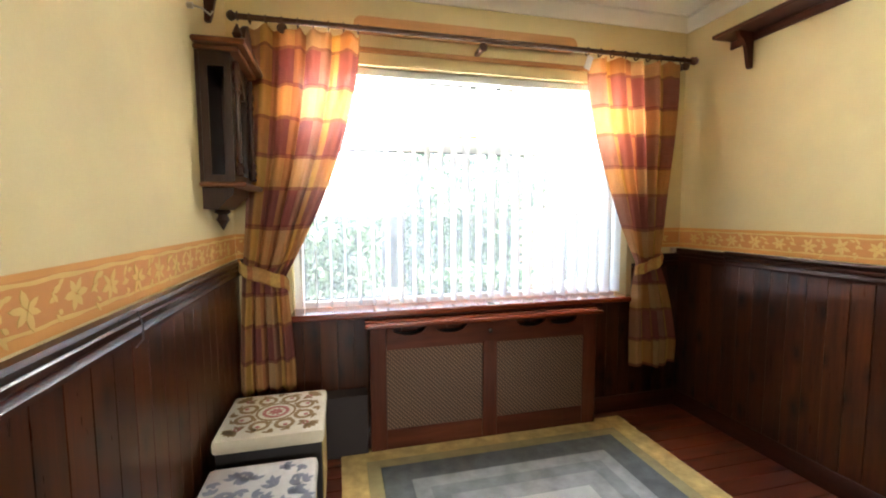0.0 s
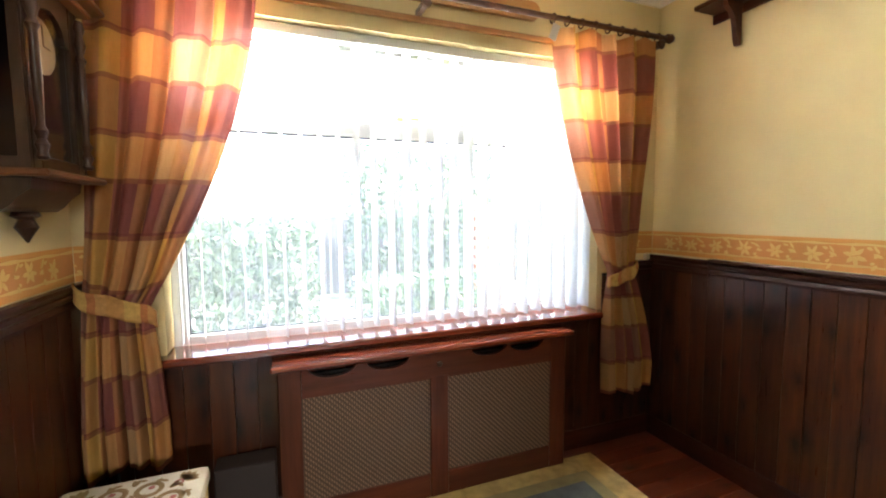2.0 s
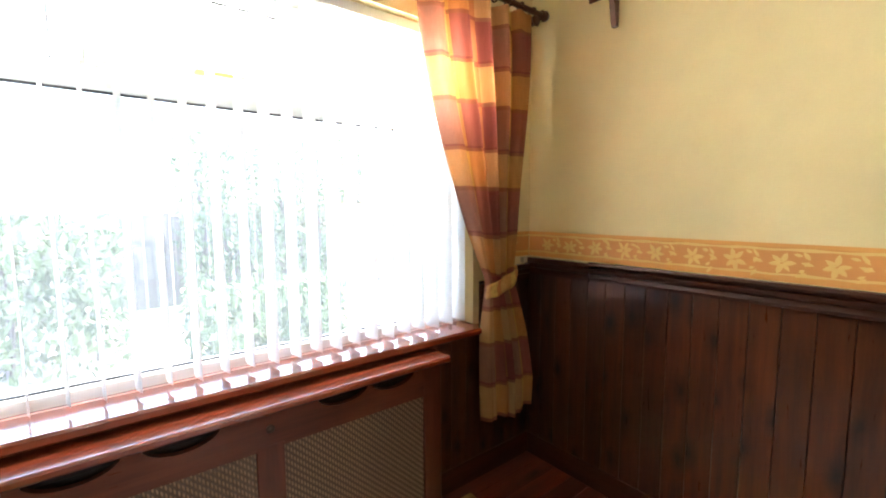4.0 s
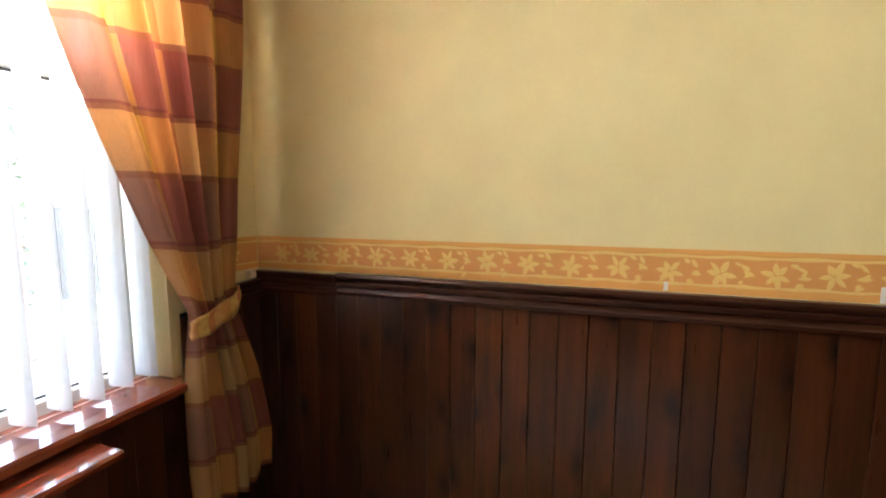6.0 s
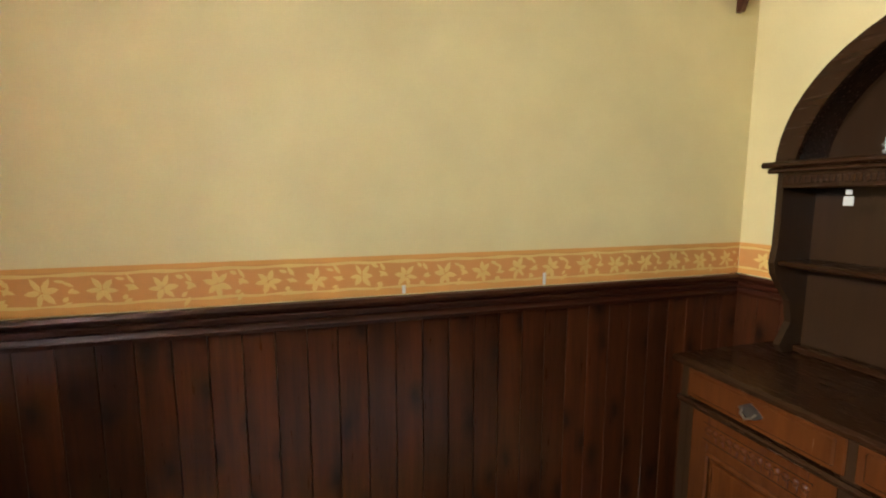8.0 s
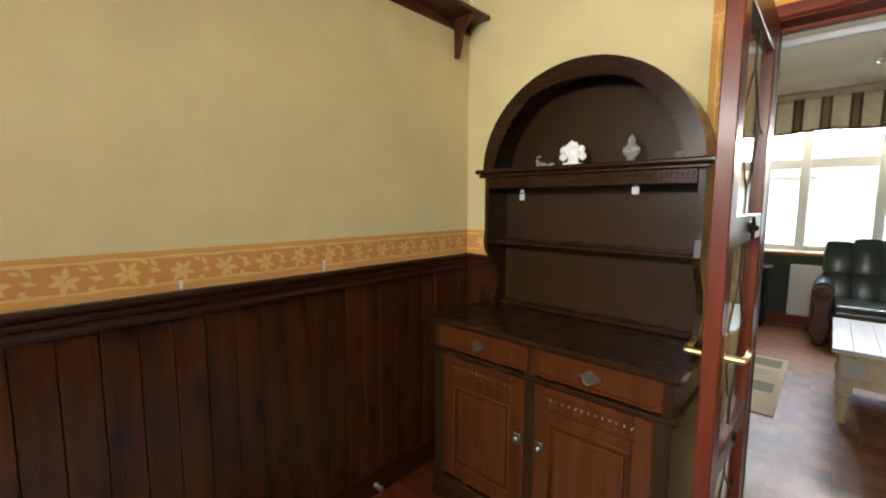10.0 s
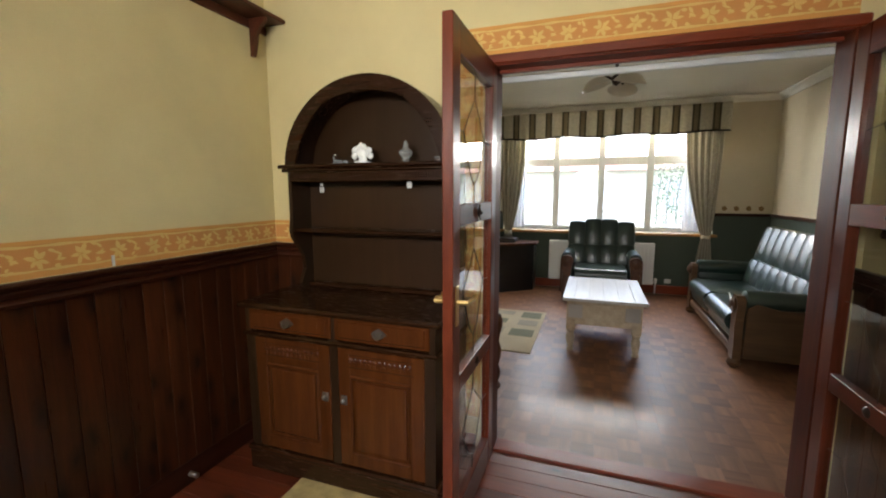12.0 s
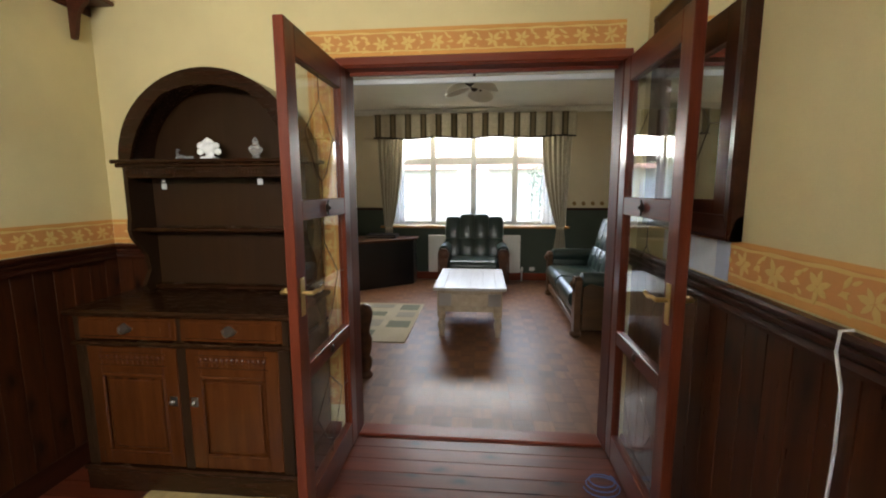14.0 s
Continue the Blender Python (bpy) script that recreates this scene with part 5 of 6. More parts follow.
cb = Shape().tube([(XW + 0.03, 0.87, 1.112), (XW + 0.049, 0.862, 1.108), (XW + 0.046, 0.855, 1.06), (XW + 0.024, 0.85, 0.98), (XW + 0.019, 0.848, 0.85), (XW + 0.019, 0.84, 0.6), (XW + 0.019, 0.84, 0.4), (XW + 0.019, 0.836, 0.2), (XW + 0.045, 0.86, 0.08), (XW + 0.09, 0.9, 0.006)], 0.0036)
wl = Shape().tube([(XW + 0.047, 1.22, 1.095), (XW + 0.047, 1.27, 1.108), (XW + 0.047, 1.31, 1.10), (XW + 0.05, 1.33, 1.06), (XW + 0.045, 1.34, 1.02), (XW + 0.03, 1.335, 1.0)], 0.0025, 6)
tagged(wl.done("thin_wire", M_GASKET, None, True), "thin grey wire looped over the dado rail", "wire")
tagged(cb.done("white_cable", M_CABLE, None, True), "white cable hanging from the dado rail down the panelling", "cable")
pts = []
for k in range(40):
    a = k * 0.42
    pts.append((-0.09 + (0.085 - 0.0008 * k) * math.cos(a), -0.12 + (0.07 - 0.0006 * k) * math.sin(a), 0.006 + 0.0012 * k))
tagged(Shape().tube(pts, 0.003, 6).done("cable_coil", M_BLUE, None, True), "loose coil of thin blue cable on the floorboards", "cable")
tagged(Shape().lathe([(0.014, 0), (0.012, 0.02), (0.009, 0.028), (0.014, 0.034), (0.012, 0.045), (0.003, 0.05)], (XE - T - 0.02, 0.286, 0.05), (-1, 0, 0), 12).done("door_stop", M_STEEL, None, True), "small pale door stop on the skirting board", "door stop")
for y in (1.037, 0.512):
    tagged(Shape().box((XE - 0.004, y - 0.006, 1.106), (XE - 0.002, y + 0.006, 1.134 if y > 1 else 1.15), 0.0005).done("torn_paper", M_CABLE), "small white torn patch in the paper border", "torn paper")
cd = Shape().box((XE - 0.075, YN - 0.03, 1.07), (XE - 0.045, YN - 0.002, 1.10), 0.003)
tagged(cd.done("cable_clip", M_CREAMCLOTH), "small cream block at the end of the dado rail", "block")
wc = Shape().tube([(XW + 0.10, YN - 0.02, 0.95), (XW + 0.095, YN - 0.02, 0.6), (XW + 0.1, YN - 0.025, 0.2), (XW + 0.09, YN - 0.03, 0.11)], 0.005)
tagged(wc.done("grey_cable", M_GASKET, None, True), "grey cable running down behind the curtain", "cable")

# ---- lounge things ----


def armchair(name, label, width, seats, group, m, frame_mat):
    """Leather seat on a carved wooden frame, facing +y, front middle at the origin."""
    e = thing(name, (0, 0, 0), label, "armchair" if seats == 1 else "sofa", group)
    w = width / 2
    aw, dp = 0.15, 0.86
    f = Shape()
    for sx in (-1, 1):
        x = sx * (w - aw / 2)
        post = [(-0.05, 0.07), (0.05, 0.07), (0.062, 0.2), (0.05, 0.32), (0.058, 0.42), (0.078, 0.5), (0.07, 0.56), (0.035, 0.59), (-0.035, 0.59), (-0.07, 0.56), (-0.078, 0.5), (-0.058, 0.42), (-0.05, 0.32), (-0.062, 0.2)]
        f.prism([(p, q) for p, q in post], (x, -0.07, 0), (1, 0, 0), (0, 0, 1), (0, 0.06, 0))
        f.lathe([(0.055, 0), (0.06, 0.01), (0.03, 0.02), (0.036, 0.028), (0.012, 0.036)], (x, -0.01, 0.515), (0, 1, 0), 16)
        f.lathe([(0.028, 0), (0.05, 0.02), (0.054, 0.04), (0.036, 0.07)], (x, -0.04, 0), (0, 0, 1), 14)
        f.lathe([(0.028, 0), (0.04, 0.03), (0.036, 0.08)], (x, -dp + 0.06, 0), (0, 0, 1), 12)
        f.box((x - 0.05, -dp + 0.02, 0.08), (x + 0.05, -0.075, 0.24), 0.01)
    f.box((-w + aw - 0.02, -0.06, 0.09), (w - aw + 0.02, -0.02, 0.17), 0.012).box((-w + 0.04, -dp, 0.08), (w - 0.04, -dp + 0.04, 0.3), 0.01)
    f.done("frame", frame_mat, e, True)
    for sx in (-1, 1):
        x = sx * (w - aw / 2)
        a = Shape().box((x - 0.06, -dp + 0.12, 0.22), (x + 0.06, -0.075, 0.56), 0.035)
        a.lathe([(0.05, 0), (0.075, 0.02), (0.08, 0.2), (0.084, dp - 0.26), (0.078, dp - 0.2), (0.05, dp - 0.185)], (x, -dp + 0.12, 0.55), (0, 1, 0), 18)
        sd = [(-dp + 0.06, 0.10), (-0.075, 0.10), (-0.08, 0.5), (-0.14, 0.54), (-0.3, 0.5), (-dp + 0.2, 0.52), (-dp + 0.06, 0.56)]
        Shape().prism(sd, (sx * (w + 0.012), 0, 0), (0, 1, 0), (0, 0, 1), (-sx * 0.024, 0, 0)).done("side_panel", frame_mat, e)
        a.done("arm_pad", M_LEATHER, e, True)
    iw = (width - 2 * aw) / seats
    for k in range(seats):
        xa = -w + aw + k * iw
        Shape().box((xa + 0.004, -dp + 0.2, 0.2), (xa + iw - 0.004, -0.01, 0.43), 0.06).rod((xa + 0.03, -0.065, 0.345), (xa + iw - 0.03, -0.065, 0.345), 0.085, 18).done("seat_cushion", M_LEATHER, e, True)
        n = 4
        bw = (iw + (0.18 if seats == 1 else 0.0)) / n
        x0 = xa - (0.09 if seats == 1 else 0.0)
        b = Shape()
        tilt = Matrix.Rotation(radians(14), 4, 'X')
        for j in range(n):
            c = x0 + (j + 0.5) * bw
            top = 1.035 - (0.035 if seats == 1 and j in (0, n - 1) else 0.0)
            b.box((c - bw / 2 - 0.016, -dp + 0.05, 0.62), (c + bw / 2 + 0.016, -dp + 0.25, top), 0.075, tilt)
            b.box((c - bw / 2 - 0.016, -dp + 0.14, 0.38), (c + bw / 2 + 0.016, -dp + 0.34, 0.68), 0.06, tilt)
        b.done("back_cushion", M_LEATHER, e, True)
    s = Shape().box((-w + 0.1, -dp + 0.0, 0.28), (w - 0.1, -dp + 0.08, 0.9), 0.03)
    s.done("back_panel", M_LEATHER, e, True)
    e.matrix_basis = m
    return e


ac = armchair("armchair", "dark green leather armchair with carved wooden arm fronts", 0.97, 1, "leather suite", pose(0.60, -3.98, 0), M_CHAIRWOOD)
copy_thing(ac, pose(1.95, -1.46, 0, 0, 0, 180))
armchair("sofa", "dark green leather two seat sofa on an oak frame", 1.80, 2, "leather suite", pose(-0.37, -3.05, 0, 0, 0, -90), M_SOFAWOOD)
st = Shape().tube([(-0.55, -3.0, 0.44), (-0.5, -2.75, 0.437), (-0.48, -2.6, 0.44), (-0.42, -2.4, 0.44), (-0.4, -2.28, 0.5)], 0.007)
tagged(st.done("white_strap", M_CABLE, None, True), "thin white strap lying across the sofa seat", "strap")

# separate turned column added in place of the second armchair's carved arm front
cs = Shape().lathe([(0.05, 0), (0.055, 0.02), (0.035, 0.05), (0.05, 0.09), (0.052, 0.13), (0.034, 0.17), (0.048, 0.22), (0.056, 0.29), (0.036, 0.35), (0.045, 0.4), (0.06, 0.46), (0.062, 0.5), (0.05, 0.54), (0.02, 0.56)], (1.345, -1.22, 0), (0, 0, 1), 16)
tagged(cs.done("carved_post", M_CHAIRWOOD, None, True), "dark carved wooden chair arm front beside the doorway", "post")

# coffee table
ct = thing("coffee_table", (0.6, -2.6, 0), "limed pine coffee table with iron corner plates and turned legs", "table")
tx0, tx1, ty0, ty1 = 0.25, 0.935, -3.09, -2.09
Shape().box((tx0, ty0, 0.462), (tx0 + 0.1, ty1, 0.49), 0.004).box((tx1 - 0.1, ty0, 0.462), (tx1, ty1, 0.49), 0.004).each("top_border", M_TABLE_TOP, ct)
s = Shape()
for k in range(4):
    xa = tx0 + 0.1 + k * (tx1 - tx0 - 0.2) / 4
    s.box((xa, ty0 + 0.002, 0.463), (xa + (tx1 - tx0 - 0.2) / 4, ty1 - 0.002, 0.489), 0.002)
s.each("top_plank", M_TABLE_TOP, ct)
Shape().box((tx0 + 0.045, ty0 + 0.045, 0.25), (tx1 - 0.045, ty1 - 0.045, 0.461), 0.004).box((tx0 + 0.15, ty1 - 0.05, 0.30), (tx1 - 0.15, ty1 - 0.033, 0.43), 0.006).done("apron", M_TABLE, ct)
s = Shape()
for x in (tx0 + 0.075, tx1 - 0.075):
    for y in (ty0 + 0.075, ty1 - 0.075):
        s.box((x - 0.038, y - 0.038, 0.2), (x + 0.038, y + 0.038, 0.46), 0.004)
        s.lathe([(0.026, 0), (0.03, 0.01), (0.022, 0.03), (0.034, 0.09), (0.038, 0.13), (0.024, 0.165), (0.034, 0.18), (0.03, 0.2)], (x, y, 0), (0, 0, 1), 14)
s.each("leg", M_TABLE, ct, True)
s = Shape()
for x0, x1 in ((tx0 + 0.05, tx0 + 0.17), (tx1 - 0.17, tx1 - 0.05)):
    s.box((x0, ty1 - 0.036, 0.31), (x1, ty1 - 0.031, 0.43), 0.004)
s.each("corner_plate", M_PEWTER, ct)

# rug with blocks
lr = thing("lounge_rug", (1.7, -2.6, 0), "beige rug with moss and stone coloured blocks", "rug")
Shape().box((1.18, -3.26, 0.001), (2.2, -1.93, 0.011), 0.003).done("pile", M_LRUG_A, lr)
rnd = random.Random(9)
sa, sb = Shape(), Shape()
for i in range(4):
    for j in range(3):
        s = (sa, None, sb, sb, sa)[(i * 2 + j * 3) % 5]
        if s:
            xa, ya = 1.2 + j * 0.32 + rnd.uniform(0, 0.04), -3.22 + i * 0.31 + rnd.uniform(0, 0.05)
            s.box((xa, ya, 0.009), (xa + rnd.uniform(0.2, 0.29), ya + rnd.uniform(0.14, 0.24), 0.0125), 0.001)
sa.each("moss_block", M_LRUG_B, lr)
sb.each("stone_block", M_LRUG_C, lr)

# television cabinet in the corner
tv = thing("corner_cabinet", (1.95, -4.4, 0), "black corner television cabinet with a black player on top", "cabinet")
plan = [(1.5, -4.72), (2.45, -4.72), (2.45, -3.85), (2.25, -3.85), (1.5, -4.45)]
Shape().prism(plan, (0, 0, 0.0), (1, 0, 0), (0, 1, 0), (0, 0, 0.66)).done("body", M_TV, tv)
Shape().prism([(1.46, -4.74), (2.47, -4.74), (2.47, -3.82), (2.24, -3.82), (1.46, -4.43)], (0, 0, 0.66), (1, 0, 0), (0, 1, 0), (0, 0, 0.03)).done("top", M_CHAIRWOOD, tv)
pl = thing("disc_player", (1.95, -4.5, 0.69), "flat black disc player on the corner cabinet", "player")
Shape().box((1.75, -4.62, 0.695), (2.2, -4.34, 0.745), 0.006).done("case", M_TV, pl)
Shape().box((1.76, -4.339, 0.715), (2.19, -4.336, 0.722)).done("trim_strip", M_PEWTER, pl)

# radiator under the window
rd = thing("radiator", (0.6, -4.75, 0.12), "white panel radiator behind the armchair", "radiator")
Shape().box((-0.1, -4.76, 0.13), (1.31, -4.70, 0.71), 0.012).done("panel", M_WHITE, rd)
s = Shape()
for k in range(28):
    s.box((-0.07 + k * 0.049, -4.70, 0.17), (-0.05 + k * 0.049, -4.695, 0.67), 0.003)
tagged(s.done("rib", M_WHITE, rd), kind="stuff")
Shape().rod((-0.13, -4.73, 0.0), (-0.13, -4.73, 0.16), 0.01).rod((-0.13, -4.73, 0.16), (-0.09, -4.73, 0.16), 0.01).lathe([(0.02, 0), (0.02, 0.05), (0.012, 0.06)], (-0.13, -4.73, 0.16)).done("valve", M_WHITE, rd, True)

# valance and striped curtains
vl = thing("valance", (0.62, -4.6, 2.17), "striped cream and brown gathered valance with dark edging", "valance")


def val_place(u, v):
    x = -0.84 + 2.94 * u
    return (x, -4.58 + 0.011 * math.sin(u * 138) * (0.3 + v) + 0.008 * math.sin(u * 31), 2.50 - 0.345 * v + 0.012 * math.sin(u * 21) * v)


def scale_uv(ob, ku, kv):
    for d in ob.data.uv_layers[0].data:
        d.uv = (d.uv[0] * ku, d.uv[1] * kv)


scale_uv(fold_sheet("cloth", M_STRIPE, vl, 220, 8, val_place, 0.002), 13, 1)
fold_sheet("edging", M_BLACK, vl, 220, 1, lambda u, v: (-0.84 + 2.94 * u, -4.572 + 0.011 * math.sin(u * 138) * 1.3 + 0.008 * math.sin(u * 31), 2.165 - 0.022 * v + 0.012 * math.sin(u * 21)), 0.002)
Shape().box((-0.84, -4.78, 2.49), (2.1, -4.6, 2.505), 0.003).done("shelf", M_WHITE, vl)


def lounge_drape(x0, x1, xt0, xt1, xb0, xb1, seed):
    c = thing("curtain", ((xb0 + xb1) / 2, -4.66, 0.3), "cream and brown striped curtain tied back at the front window", "curtain", "striped curtains")

    def place(u, v):
        z = 2.45 + (0.25 - 2.45) * v
        k = min(1.0, max(0.0, (2.45 - z) / (2.45 - 0.82)))
        e = k ** 2.2
        a, b = x0 + (xt0 - x0) * e, x1 + (xt1 - x1) * e
        if z < 0.82:
            q = min(1, (0.82 - z) / 0.3)
            a, b = xt0 + (xb0 - xt0) * q, xt1 + (xb1 - xt1) * q
        return (a + (b - a) * u, -4.66 + 0.022 * math.sin(u * 38 + seed) * (0.5 + 0.5 * min(1, abs(z - 0.82) / 0.4)), z)
    scale_uv(fold_sheet("cloth", M_STRIPE_PALE, c, 60, 40, place, 0.0015), 5, 1)
    Shape().lathe([(0.055, -0.02), (0.06, 0), (0.055, 0.02)], ((xt0 + xt1) / 2, -4.66, 0.82), (0, 0, 1), 14).done("tieback", M_CREAMCLOTH, c, True)


lounge_drape(-0.80, -0.36, -0.73, -0.62, -0.76, -0.58, 1)
lounge_drape(1.66, 2.06, 1.86, 1.97, 1.80, 2.0, 2)
nt_ = thing("net_curtain", (-0.55, -5.0, 0.9), "white net curtain panel at the edge of the window", "net curtain", "net curtains")
fold_sheet("cloth", M_NET, nt_, 30, 4, lambda u, v: (-0.73 + 0.28 * u + 0.12 * v * (u - 1) * 0.5, -4.99 + 0.012 * math.sin(u * 30), 2.3 - 1.43 * v), 0.001)
nt_ = thing("net_curtain", (1.85, -5.0, 0.9), "white net curtain panel at the edge of the window", "net curtain", "net curtains")
fold_sheet("cloth", M_NET, nt_, 30, 4, lambda u, v: (1.72 + 0.26 * u, -4.99 + 0.012 * math.sin(u * 30), 2.3 - 1.43 * v), 0.001)

# ceiling light
cl_ = thing("ceiling_light", (0.57, -2.55, 2.38), "bronze ceiling light with three glass dish shades", "ceiling light")
s = Shape().lathe([(0.07, 0), (0.06, -0.02), (0.015, -0.035), (0.012, -0.16), (0.04, -0.18), (0.05, -0.215), (0.03, -0.24), (0.004, -0.26)], (0.57, -2.55, ZC - 0.002), (0, 0, 1), 16)
sh = Shape()
for k in range(3):
    a = k * math.tau / 3 + 0.15
    c, d = math.cos(a), math.sin(a)
    s.tube([(0.57 + c * r, -2.55 + d * r, z) for r, z in ((0.02, 2.39), (0.07, 2.415), (0.12, 2.41), (0.17, 2.385))], 0.012)
    sh.lathe([(0.022, 0.05), (0.05, 0.046), (0.09, 0.026), (0.115, -0.004), (0.135, -0.03), (0.129, -0.03), (0.108, -0.006), (0.084, 0.018), (0.02, 0.04)], (0.57 + c * 0.17, -2.55 + d * 0.17, 2.36), (c * 0.3, d * 0.3, 1), 18)
s.done("arm", M_IRON, cl_, True)
M_SHADE = surface("frosted_shade", (0.62, 0.57, 0.48), 0.3, amount=0.2)
sh.each("shade", M_SHADE, cl_, True)
tk = thing("curtain_track", (0.5, YS - 0.17, 1.97), "white curtain track over the lounge side of the doorway", "curtain track")
Shape().box((OX0 - 0.15, YS - 0.185, 1.955), (OX1 + 0.15, YS - 0.16, 1.985), 0.004).done("track", M_UPVC, tk)
Shape().box((OX0 - 0.1, YS - 0.16, 1.965), (OX0 - 0.07, YS - 0.141, 2.0)).box((OX1 + 0.07, YS - 0.16, 1.965), (OX1 + 0.1, YS - 0.141, 2.0)).each("fixing", M_UPVC, tk)
sk = Shape().box((-0.33, LY + 0.006, 0.15), (-0.25, LY + 0.016, 0.21), 0.004)
tagged(sk.done("wall_socket", M_WHITE), "small white socket low on the green wall", "socket")

# ---- outside ----
structure(Shape().box((-40, -60, -0.6), (40, 60, -0.35)), "ground", M_GRASS, "grass and ground outside reaching into the distance")
pav = structure(Shape().box((-3, YN + 0.5, -0.34), (5, 9.0, -0.3)), "pavement", M_PAVE, "grey paved patio outside the window")
structure(Shape().box((-40, -16, -0.345), (40, -9.5, -0.31)), "road", M_ROAD, "grey street in front of the house")


def hedge(name, x0, x1, y0, y1, z1, count, seed, label, mat=None):
    rnd = random.Random(seed)
    b = Shape()
    for _ in range(count):
        x, y, z = rnd.uniform(x0, x1), rnd.uniform(y0, y1), -0.35 + (z1 + 0.35) * rnd.random() ** 0.8
        r = rnd.uniform(0.03, 0.085)
        m = Euler((rnd.uniform(0, 3), rnd.uniform(0, 3), rnd.uniform(0, 3))).to_matrix()
        vs = [b.bm.verts.new(Vector((x, y, z)) + m @ Vector(p) * r) for p in ((-1, 0, 0), (0, -0.5, 0.1), (1, 0, 0), (0, 0.5, 0.1))]
        b.bm.faces.new(vs)
    e = thing(name, ((x0 + x1) / 2, (y0 + y1) / 2, -0.35), label, "shrub")
    tagged(b.done("leaves", mat or M_LEAF, e), kind="stuff")
    t = Shape()
    for k in range(5):
        x = x0 + (x1 - x0) * (k + 0.5) / 5
        t.tube([(x, (y0 + y1) / 2, -0.36), (x + 0.05, (y0 + y1) / 2, z1 * 0.4), (x - 0.05, (y0 + y1) / 2 + 0.1, z1 * 0.8)], 0.03, 6)
    t.done("stem", M_FENCE, e)
    return e


hedge("garden_hedge", -2.5, 0.9, 6.4, 7.6, 1.3, 6500, 1, "green leafy garden hedge beyond the patio")
hedge("garden_shrub", 1.3, 2.9, 5.4, 6.4, 0.55, 3000, 2, "low bright green shrub by the patio")
hedge("garden_tree", 1.6, 4.8, 8.0, 9.6, 2.6, 7500, 3, "tall dark green shrubs at the garden end")
fn = thing("garden_fence", (1, 9.9, -0.35), "grey weathered board fence at the garden end", "fence")
s = Shape()
for k in range(60):
    s.box((-5 + k * 0.2, 9.9, -0.36), (-5 + k * 0.2 + 0.18, 9.93, 1.25 + 0.03 * (k % 3)), 0.003)
tagged(s.done("board", M_FENCE, fn), kind="stuff")
gw = thing("brick_pier", (3.4, 6.7, -0.35), "red brick garden pier beside the shrubs", "wall")
s = Shape()
for r in range(24):
    for c in range(3):
        s.box((3.2 + c * 0.225 + (0.11 if r % 2 else 0), 6.7, -0.35 + r * 0.075), (3.2 + c * 0.225 + (0.11 if r % 2 else 0) + 0.215, 6.8, -0.35 + r * 0.075 + 0.065), 0.002)
tagged(s.done("brick", M_BRICK, gw), kind="stuff")
hs = thing("house", (0, -22, -0.35), "cream rendered houses across the street with tiled roofs", "house")
s = Shape()
s.box((-14, -26, -0.36), (14, -22, 2.5))
s.done("wall", M_RENDER, hs)
Shape().prism([(-27, 2.5), (-24, 4.3), (-21.4, 2.5)], (-14.3, 0, 0), (0, 1, 0), (0, 0, 1), (28.6, 0, 0)).done("roof", M_TILE, hs)
s, q = Shape(), Shape()
for k in range(7):
    for z in (0.6,):
        x = -12.5 + k * 4
        q.box((x, -22.0, z), (x + 1.9, -21.97, z + 1.3))
        for xx in (x - 0.06, x + 0.9, x + 1.88):
            s.box((xx, -21.98, z - 0.06), (xx + 0.09, -21.93, z + 1.36), 0.005)
        s.box((x - 0.06, -21.98, z - 0.1), (x + 1.97, -21.9, z - 0.03)).box((x - 0.06, -21.98, z + 1.3), (x + 1.97, -21.93, z + 1.38))
s.done("window_frame", M_UPVC, hs)
q.done("window_pane", M_PLASTER, hs)
hedge("street_tree", -3.4, -1.6, -18.6, -17.2, 2.6, 1600, 6, "round green street bush before the houses")
hedge("front_hedge", -6, 6, -8.6, -8.0, 0.5, 2600, 7, "low green front garden hedge")

# ---- pieces: planking, floorboards, parquet ----


def piece_mesh(name, size, bevel, mat):
    s = Shape().box((0, 0, 0), size, bevel)
    bmesh.ops.recalc_face_normals(s.bm, faces=s.bm.faces)
    me = bpy.data.meshes.new(name)
    s.bm.to_mesh(me)
    s.bm.free()
    me.materials.append(mat)
    return me


def pieces(parent, name, me, places):
    for m in places:
        o = new(name, me)
        o.parent = parent
        o.matrix_local = m


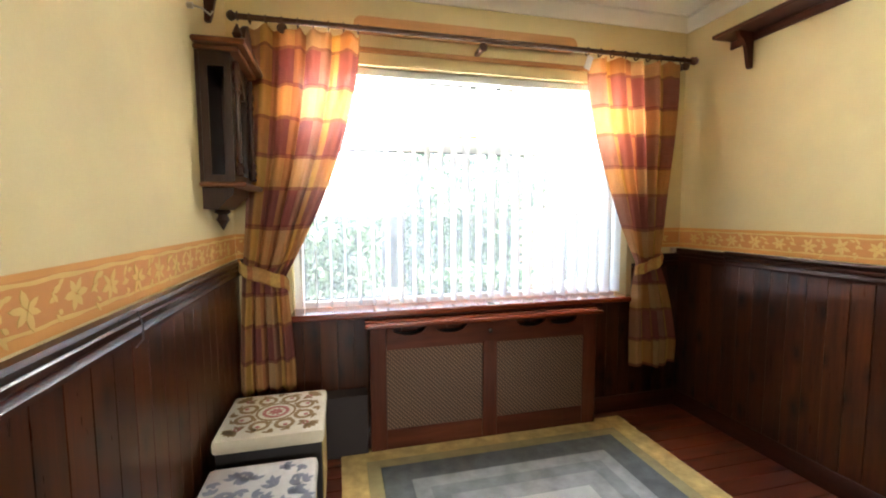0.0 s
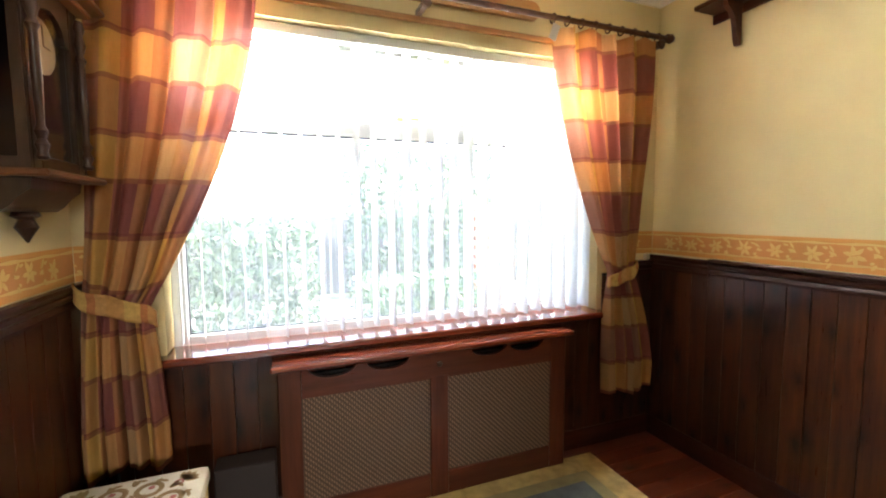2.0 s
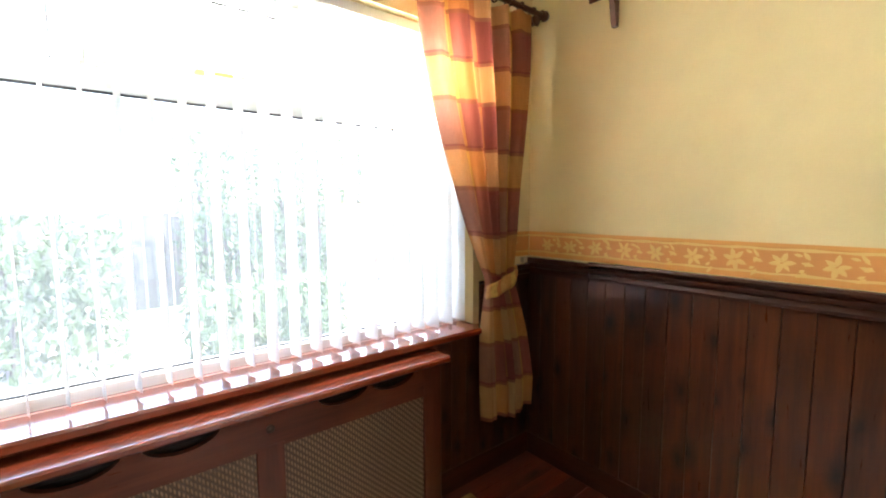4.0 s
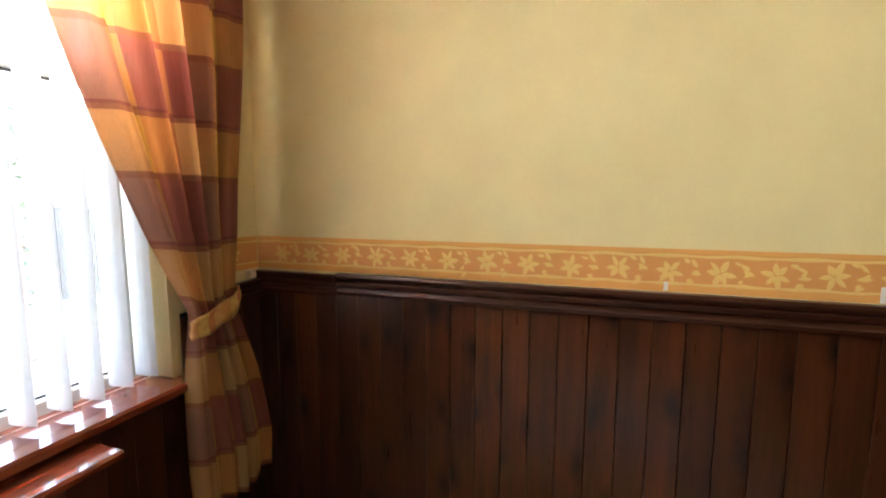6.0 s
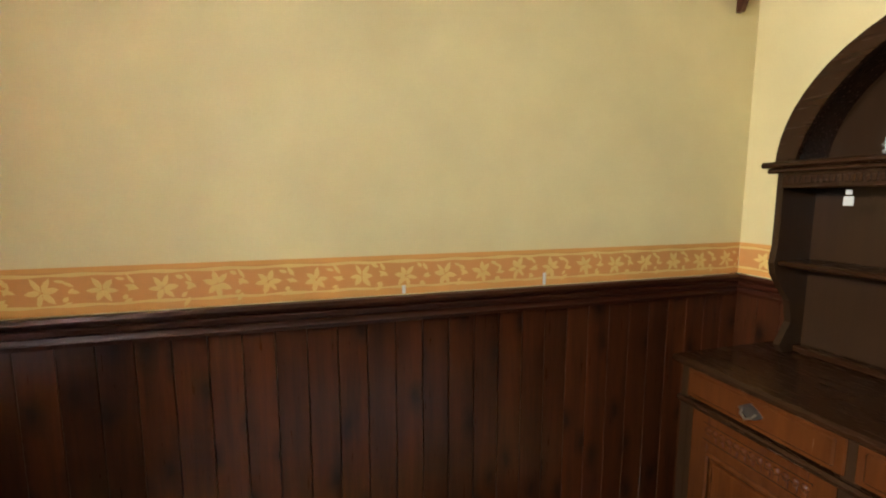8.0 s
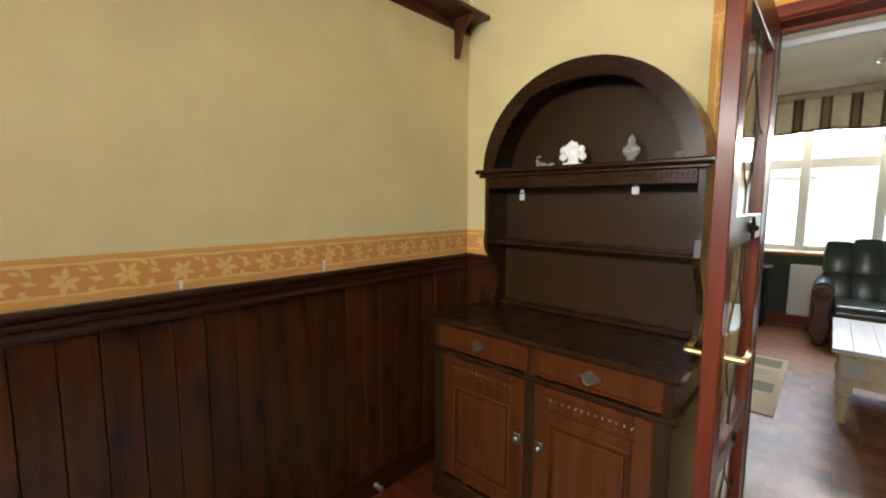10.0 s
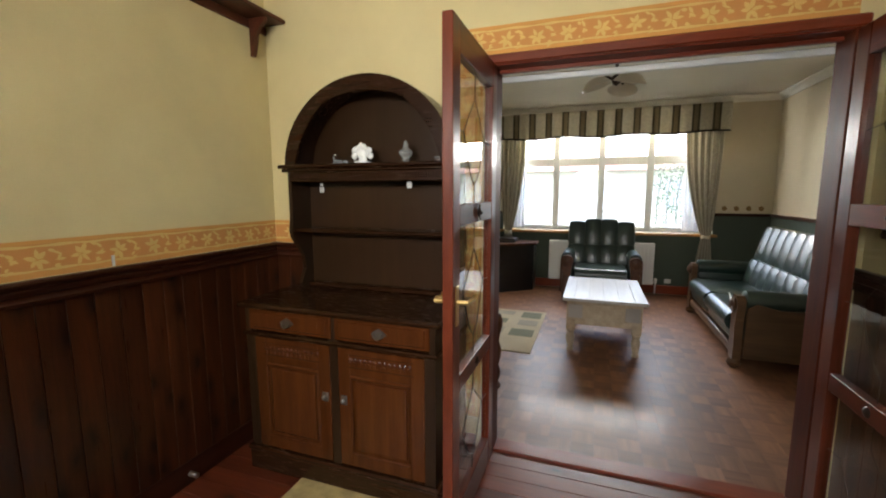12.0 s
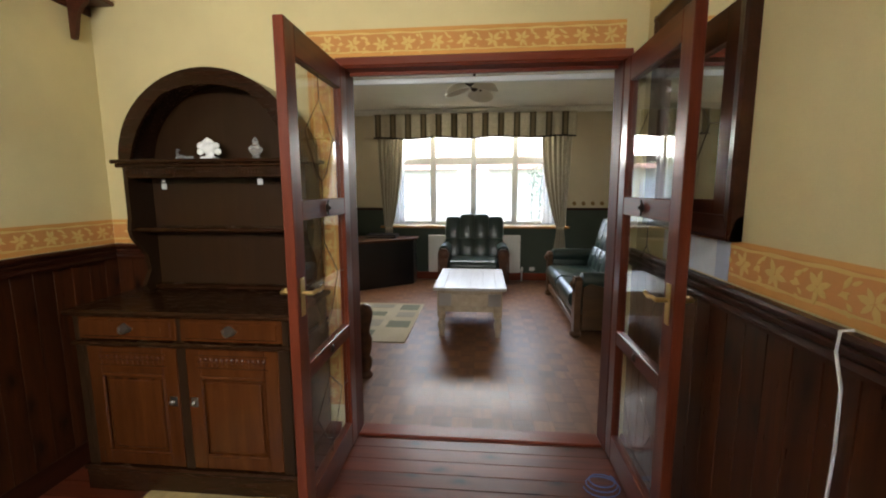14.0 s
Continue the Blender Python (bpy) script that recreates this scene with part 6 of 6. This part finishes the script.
PW = 0.0915
back = Shape().box((XE - 0.003, YS + 0.001, 0.0), (XE, YN - 0.001, 1.03)).box((XW, YS + 0.001, 0.0), (XW + 0.003, YN - 0.001, 1.03))
back.box((1.40, YS, 0.0), (XE - 0.004, YS + 0.003, 1.03)).box((WX1 + 0.035, YN - 0.003, 0.0), (XE - 0.004, YN, 1.0)).box((XW + 0.004, YN - 0.003, 0.0), (WX1 + 0.034, YN, 0.75))
structure(back, "trim_panel_backing", M_BLACK, "dark backing in the joints of the panelling")
structs = {o.name: o for o in scene.objects}
ny = int((YN - YS) / PW)
pw_y = (YN - YS) / ny
me = piece_mesh("plank", (T - 0.003, pw_y - 0.002, 0.93), 0.0013, M_PLANK)
pieces(structs["wall_east"], "plank", me, [pose(XE - T, YS + k * pw_y, 0.095) for k in range(ny)])
pieces(structs["wall_west"], "plank", me, [pose(XW + 0.003, YS + k * pw_y, 0.095) for k in range(ny)])
me = piece_mesh("plank", (PW - 0.002, T - 0.003, 0.93), 0.0013, M_PLANK)
pieces(structs["wall_south"], "plank", me, [pose(XE - T - (k + 1) * PW, YS + 0.003, 0.095) for k in range(12)])
pieces(structs["wall_north"], "plank", me, [pose(XE - T - (k + 1) * PW, YN - T, 0.055) for k in range(4)])
me = piece_mesh("plank", (PW - 0.002, T - 0.003, 0.655), 0.0013, M_PLANK)
pieces(structs["wall_north"], "plank", me, [pose(XE - T - (k + 5) * PW, YN - T, 0.095) for k in range(26)])
bw = 0.1
me = piece_mesh("floorboard", (XE - XW, bw - 0.0025, 0.02), 0.002, M_FLOOR)
pieces(floor, "floorboard", me, [pose(XW, YS - 0.03 + k * bw, -0.02) for k in range(30)])
# parquet: mosaic squares, grain turned alternately
Q = 0.122
me_a = piece_mesh("parquet_block", (Q - 0.0005, Q - 0.0005, 0.014), 0.0, M_PARQ)
me_b = piece_mesh("parquet_block", (Q - 0.0005, Q - 0.0005, 0.014), 0.0, M_PARQ_B)
near, rest = ([], []), (Shape(), Shape())
for i in range(34):
    for j in range(35):
        x, y = LXW + i * Q, YS - 0.146 - (j + 1) * Q
        if y < LY - 0.02 or x + Q > LXE:
            continue
        turned = (i + j) % 2
        if -0.3 < x < 1.3 and y > -3.2 and len(near[0]) + len(near[1]) < 300:
            near[turned].append(pose(x, y, -0.012))
        else:
            rest[turned].box((x, y, -0.012), (x + Q - 0.0005, y + Q - 0.0005, 0.002))
pieces(floor_lounge, "parquet_block", me_a, near[0])
pieces(floor_lounge, "parquet_block", me_b, near[1])
tagged(rest[0].done("parquet_field", M_PARQ, floor_lounge), kind="stuff")
tagged(rest[1].done("parquet_field", M_PARQ_B, floor_lounge), kind="stuff")
